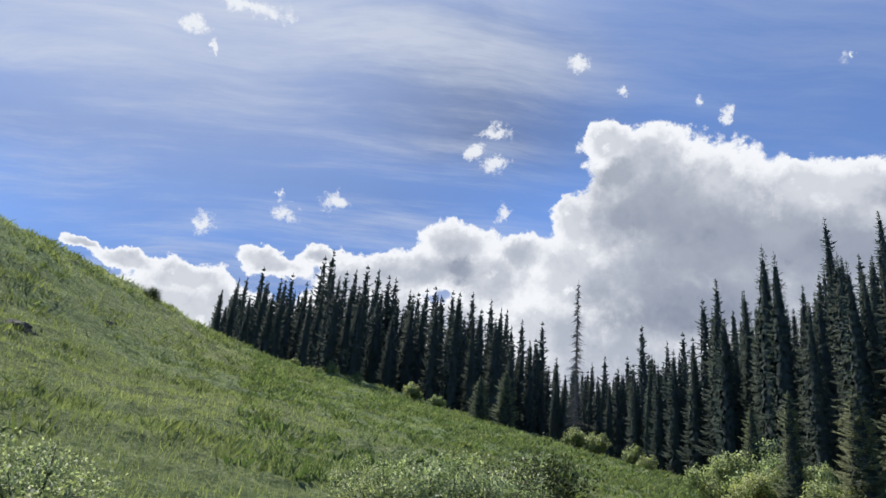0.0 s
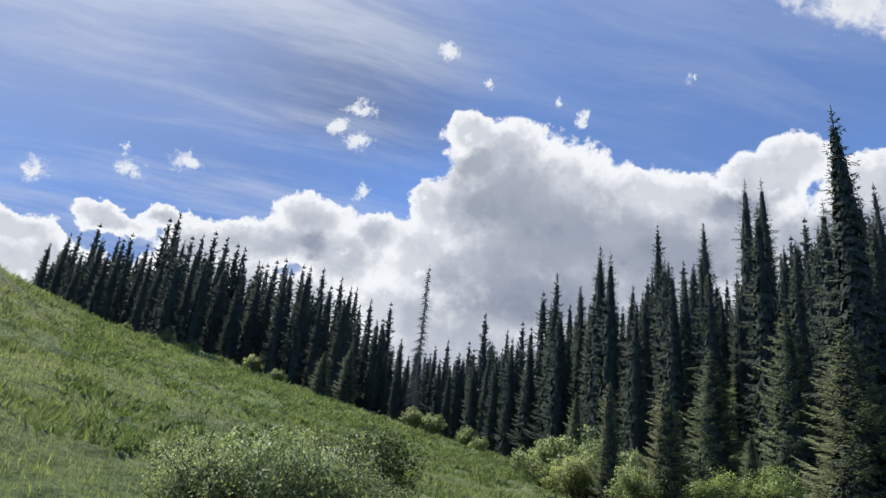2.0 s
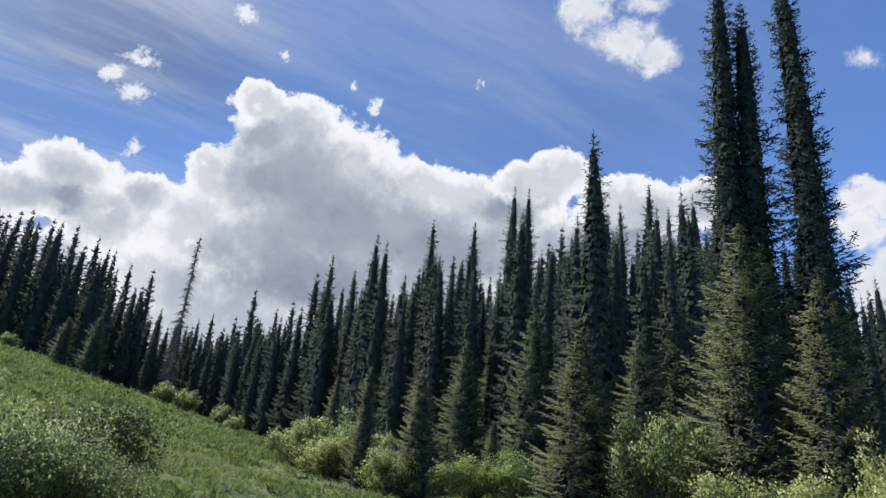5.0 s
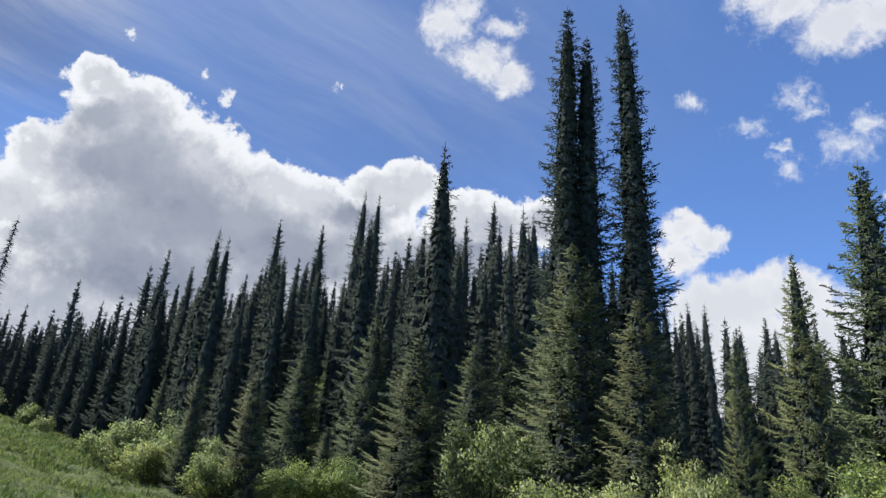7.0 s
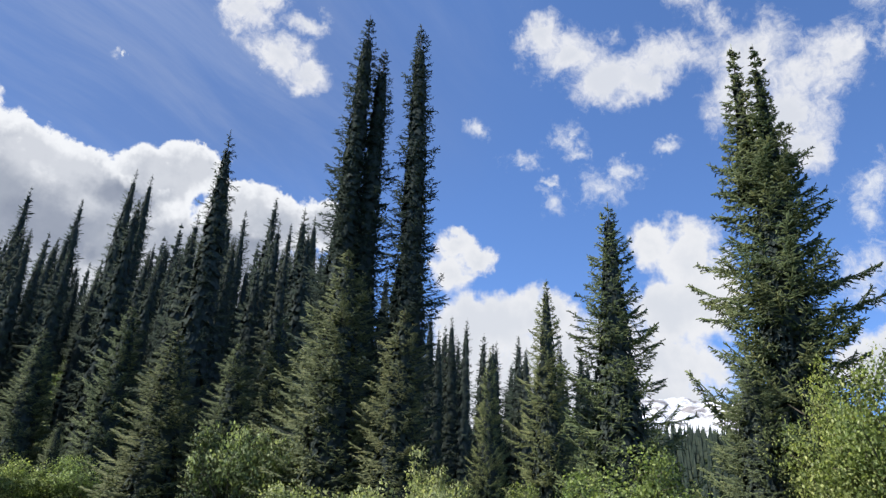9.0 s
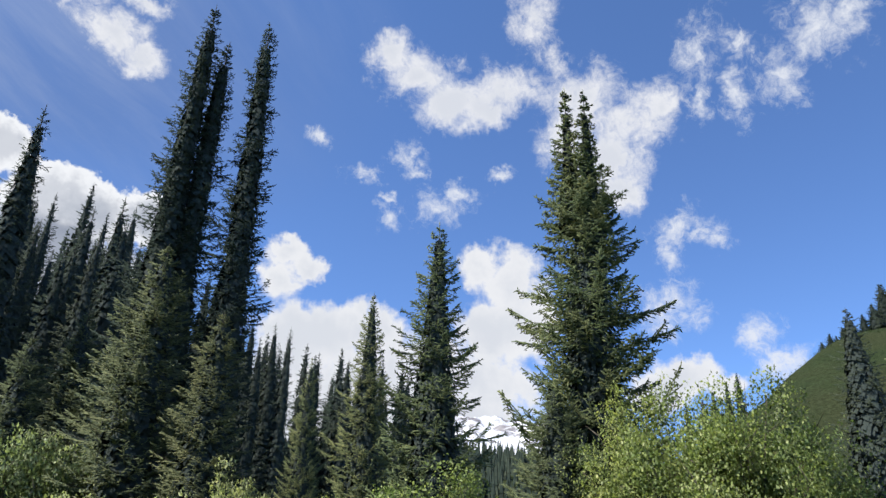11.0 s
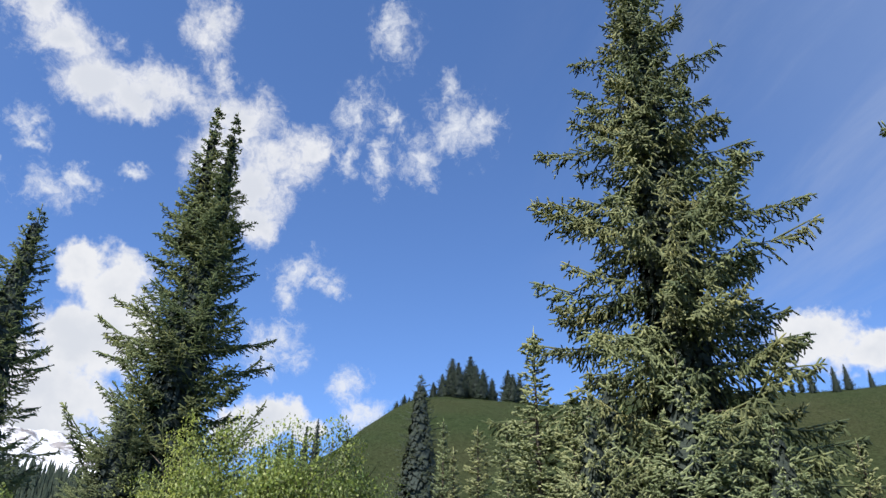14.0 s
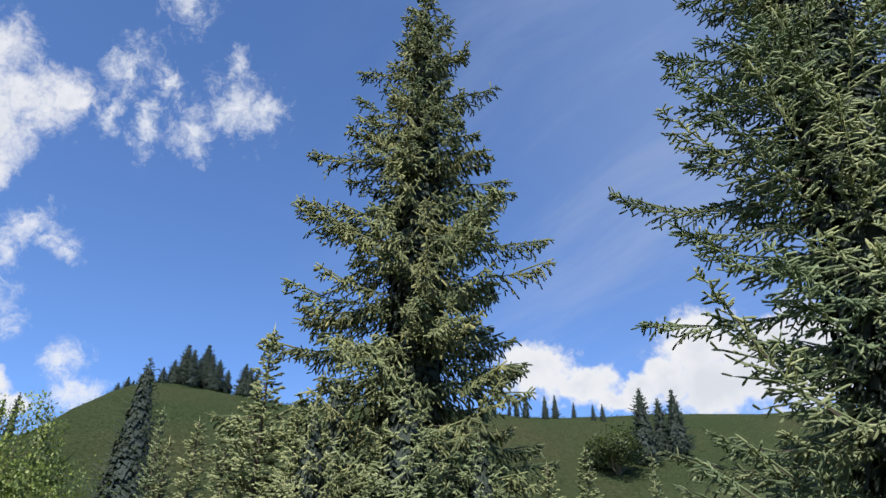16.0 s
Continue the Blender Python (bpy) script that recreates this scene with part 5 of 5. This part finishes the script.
bright_places = [
    (18.5, 28.5, 0.8, 1.0),
    (19.4, 26.7, 0.75, 1.0),
    (18.8, 31.9, 0.66, 0.8),
    (21.3, 5.3, 1.20, 0.8),
    (20.6, 3.8, 1.0, 0.8),
    (22.9, 7.2, 0.98, 0.8),
    (19.9, 2.1, 0.95, 0.9),
    (24.0, 9.9, 0.79, 0.8),
    (20.8, 2.9, 0.95, 0.9),
]
for i, (x, y, s, g) in enumerate(bright_places):
    shrub(BRIGHT[i % 2], x, y, 75 * i, s, g, "bright yellow-green leafy willow shrub", "bright willow shrubs")
thicket_places = [
    (18.8, -0.3, 1.1, 0.58),
    (18.3, -1.3, 1.15, 0.66),
    (17.8, -2.3, 1.12, 0.68),
    (18.2, -3.3, 0.95, 0.62),
]
for i, (x, y, s, g) in enumerate(thicket_places):
    shrub(THICKET[i % 2], x, y, 75 * i, s, g, "tall dense yellow-green willow thicket below the hill", "willow thicket")
grey_places = [
    (-2.9, 5.5, 0.67, 0.8),
    (-3.4, 5.7, 0.55, 0.8),
    (-0.1, 10.5, 0.90, 0.8),
    (0.6, 11.0, 0.88, 0.8),
    (-0.8, 10.6, 0.73, 0.8),
    (1.3, 11.7, 0.78, 0.8),
]
for i, (x, y, s, g) in enumerate(grey_places):
    shrub(GREY[i % 2], x, y, 75 * i, s, g, "grey-green small-leaved willow bush in the grass", "grey willow bushes")


for i, (x, y, size, g) in enumerate([(1.3, 12.9, 1.0, 0.75), (-26.8, 61.0, 0.7, 1.0)]):
    shrub(DARK_BUSH[i % 2], x, y, 65 * i, size, g, "dark green rounded bush among the meadow herbs", "dark bushes")
shrub(HILL_BUSH, 82.4, -100.8, 40, 2.9, 1.05, "large dark green bush on the grassy hillside", "")


# ---- grass and herbs ----
def scatter(count, seed, az0, az1, near, far, power, keep):
    rng = np.random.default_rng(seed)
    az = np.radians(rng.uniform(az0, az1, count))
    d = near + (far - near) * rng.uniform(0, 1, count) ** power
    x, y = d * np.sin(az), d * np.cos(az)
    ok = np.array([keep(a, b) for a, b in zip(x, y)])
    x, y, d = x[ok], y[ok], d[ok]
    return rng, np.stack([x, y, np.array([ground_z(a, b) + hummocks(a, b, math.hypot(a, b)) for a, b in zip(x, y)])], 1), d


def grass(name, count, seed, az0, az1, near, far, blades_each, height, mat, label, keep=lambda x, y: True, fat=0.09, flop=0.5, power=0.9):
    rng, p, d = scatter(count, seed, az0, az1, near, far, power, keep)
    n = len(p)
    grow = (0.7 + d / 60.0)[:, None]
    a, b, s = [], [], []
    for k in range(blades_each):
        o = rng.normal(0, 0.16, (n, 3)) * grow * (1, 1, 0)
        up = np.stack([rng.normal(0, flop, n), rng.normal(0, flop, n), rng.uniform(0.6, 1.2, n)], 1)
        a.append(p + o - (0, 0, 0.12))
        b.append(p + o + up * height * grow * rng.uniform(0.6, 1.2, (n, 1)))
        q = rng.uniform(0, 6.28, n)
        s.append(np.stack([np.cos(q), np.sin(q), np.zeros(n)], 1) * fat * height * grow * 1.3)
    return tagged(new(name, mesh_of(name, *blades(np.concatenate(a), np.concatenate(b), np.concatenate(s)), mat)), label, "grass", kind="stuff")


grass("near_grass", 22000, 8, -48, 36, 5, 34, 5, 0.085, GRASS, "short green meadow grass close to the path", fat=0.075, flop=0.8, power=0.8)
grass("grass", 31000, 1, -46, 36, 7, 112, 5, 0.105, GRASS, "short pale green meadow grass in tussocks on the slope", fat=0.1, flop=0.9, power=0.7)
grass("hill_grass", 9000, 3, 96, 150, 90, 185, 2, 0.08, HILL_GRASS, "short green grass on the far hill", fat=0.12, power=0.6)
grass("herbs", 6500, 2, -16, 36, 12, 108, 12, 0.14, HERB, "dark green broad-leaved herbs in clumps on the meadow", keep=lambda x, y: noise.noise((x * 0.12, y * 0.12, 3)) + 0.6 * noise.noise((x * 0.5, y * 0.5, 1)) > -0.1, fat=0.3, flop=1.1)
tagged(grass("scrub", 16000, 6, -46, 30, 9, 112, 9, 0.19, SCRUB, "low dark green scrub in clumps across the slope", keep=lambda x, y: noise.noise((x * 0.16, y * 0.16, 7)) + 0.9 * noise.noise((x * 0.6, y * 0.6, 5)) > 0.14, fat=0.14, flop=1.0, power=0.75), category="scrub")


def far_forest():
    """The dark wood along the far ridge: pointed crowns too small to tell apart."""
    rng = np.random.default_rng(12)
    n = 2600
    az, d = np.radians(rng.uniform(61, 103, n)), rng.uniform(430, 690, n)
    base = np.array([far_ridge_z(a, r) for a, r in zip(az, d)])
    p = np.stack([d * np.sin(az), d * np.cos(az), base - 2], 1)
    h = rng.uniform(13, 24, n)[:, None]
    tiers = [cones(p + h * (0, 0, s), p + h * (0, 0, e), (h * w).ravel(), 0.02) for s, e, w in ((0.05, 0.6, 0.14), (0.35, 0.85, 0.1), (0.62, 1.0, 0.06))]
    return tagged(new("far_forest", mesh_of("far_forest", *joined(tiers), NEEDLES_OLD)), "dark spruce forest on the far ridge", "forest", kind="stuff")


far_forest()


def rock(x, y, size, seed, label):
    bm = bmesh.new()
    bmesh.ops.create_icosphere(bm, subdivisions=4, radius=size)
    for v in bm.verts:
        v.co *= 1 + 0.45 * noise.noise(v.co / size * 1.3 + Vector((seed, 0, 0))) + 0.14 * noise.noise(v.co / size * 4)
        v.co.z *= 0.62
    me = bpy.data.meshes.new("rock")
    bm.to_mesh(me)
    bm.free()
    me.materials.append(ROCK)
    ob = tagged(new("rock", me), label, "rock", "rocks on the slope")
    ob.matrix_basis = pose(x, y, ground_z(x, y) + 0.1 * size, 0, 0, seed * 40)


rock(-19.4, 39.0, 0.6, 2, "dark lichened rock in the grassy slope")
rock(-16.4, 26.5, 0.6, 5, "low dark rock ledge in the grassy slope")
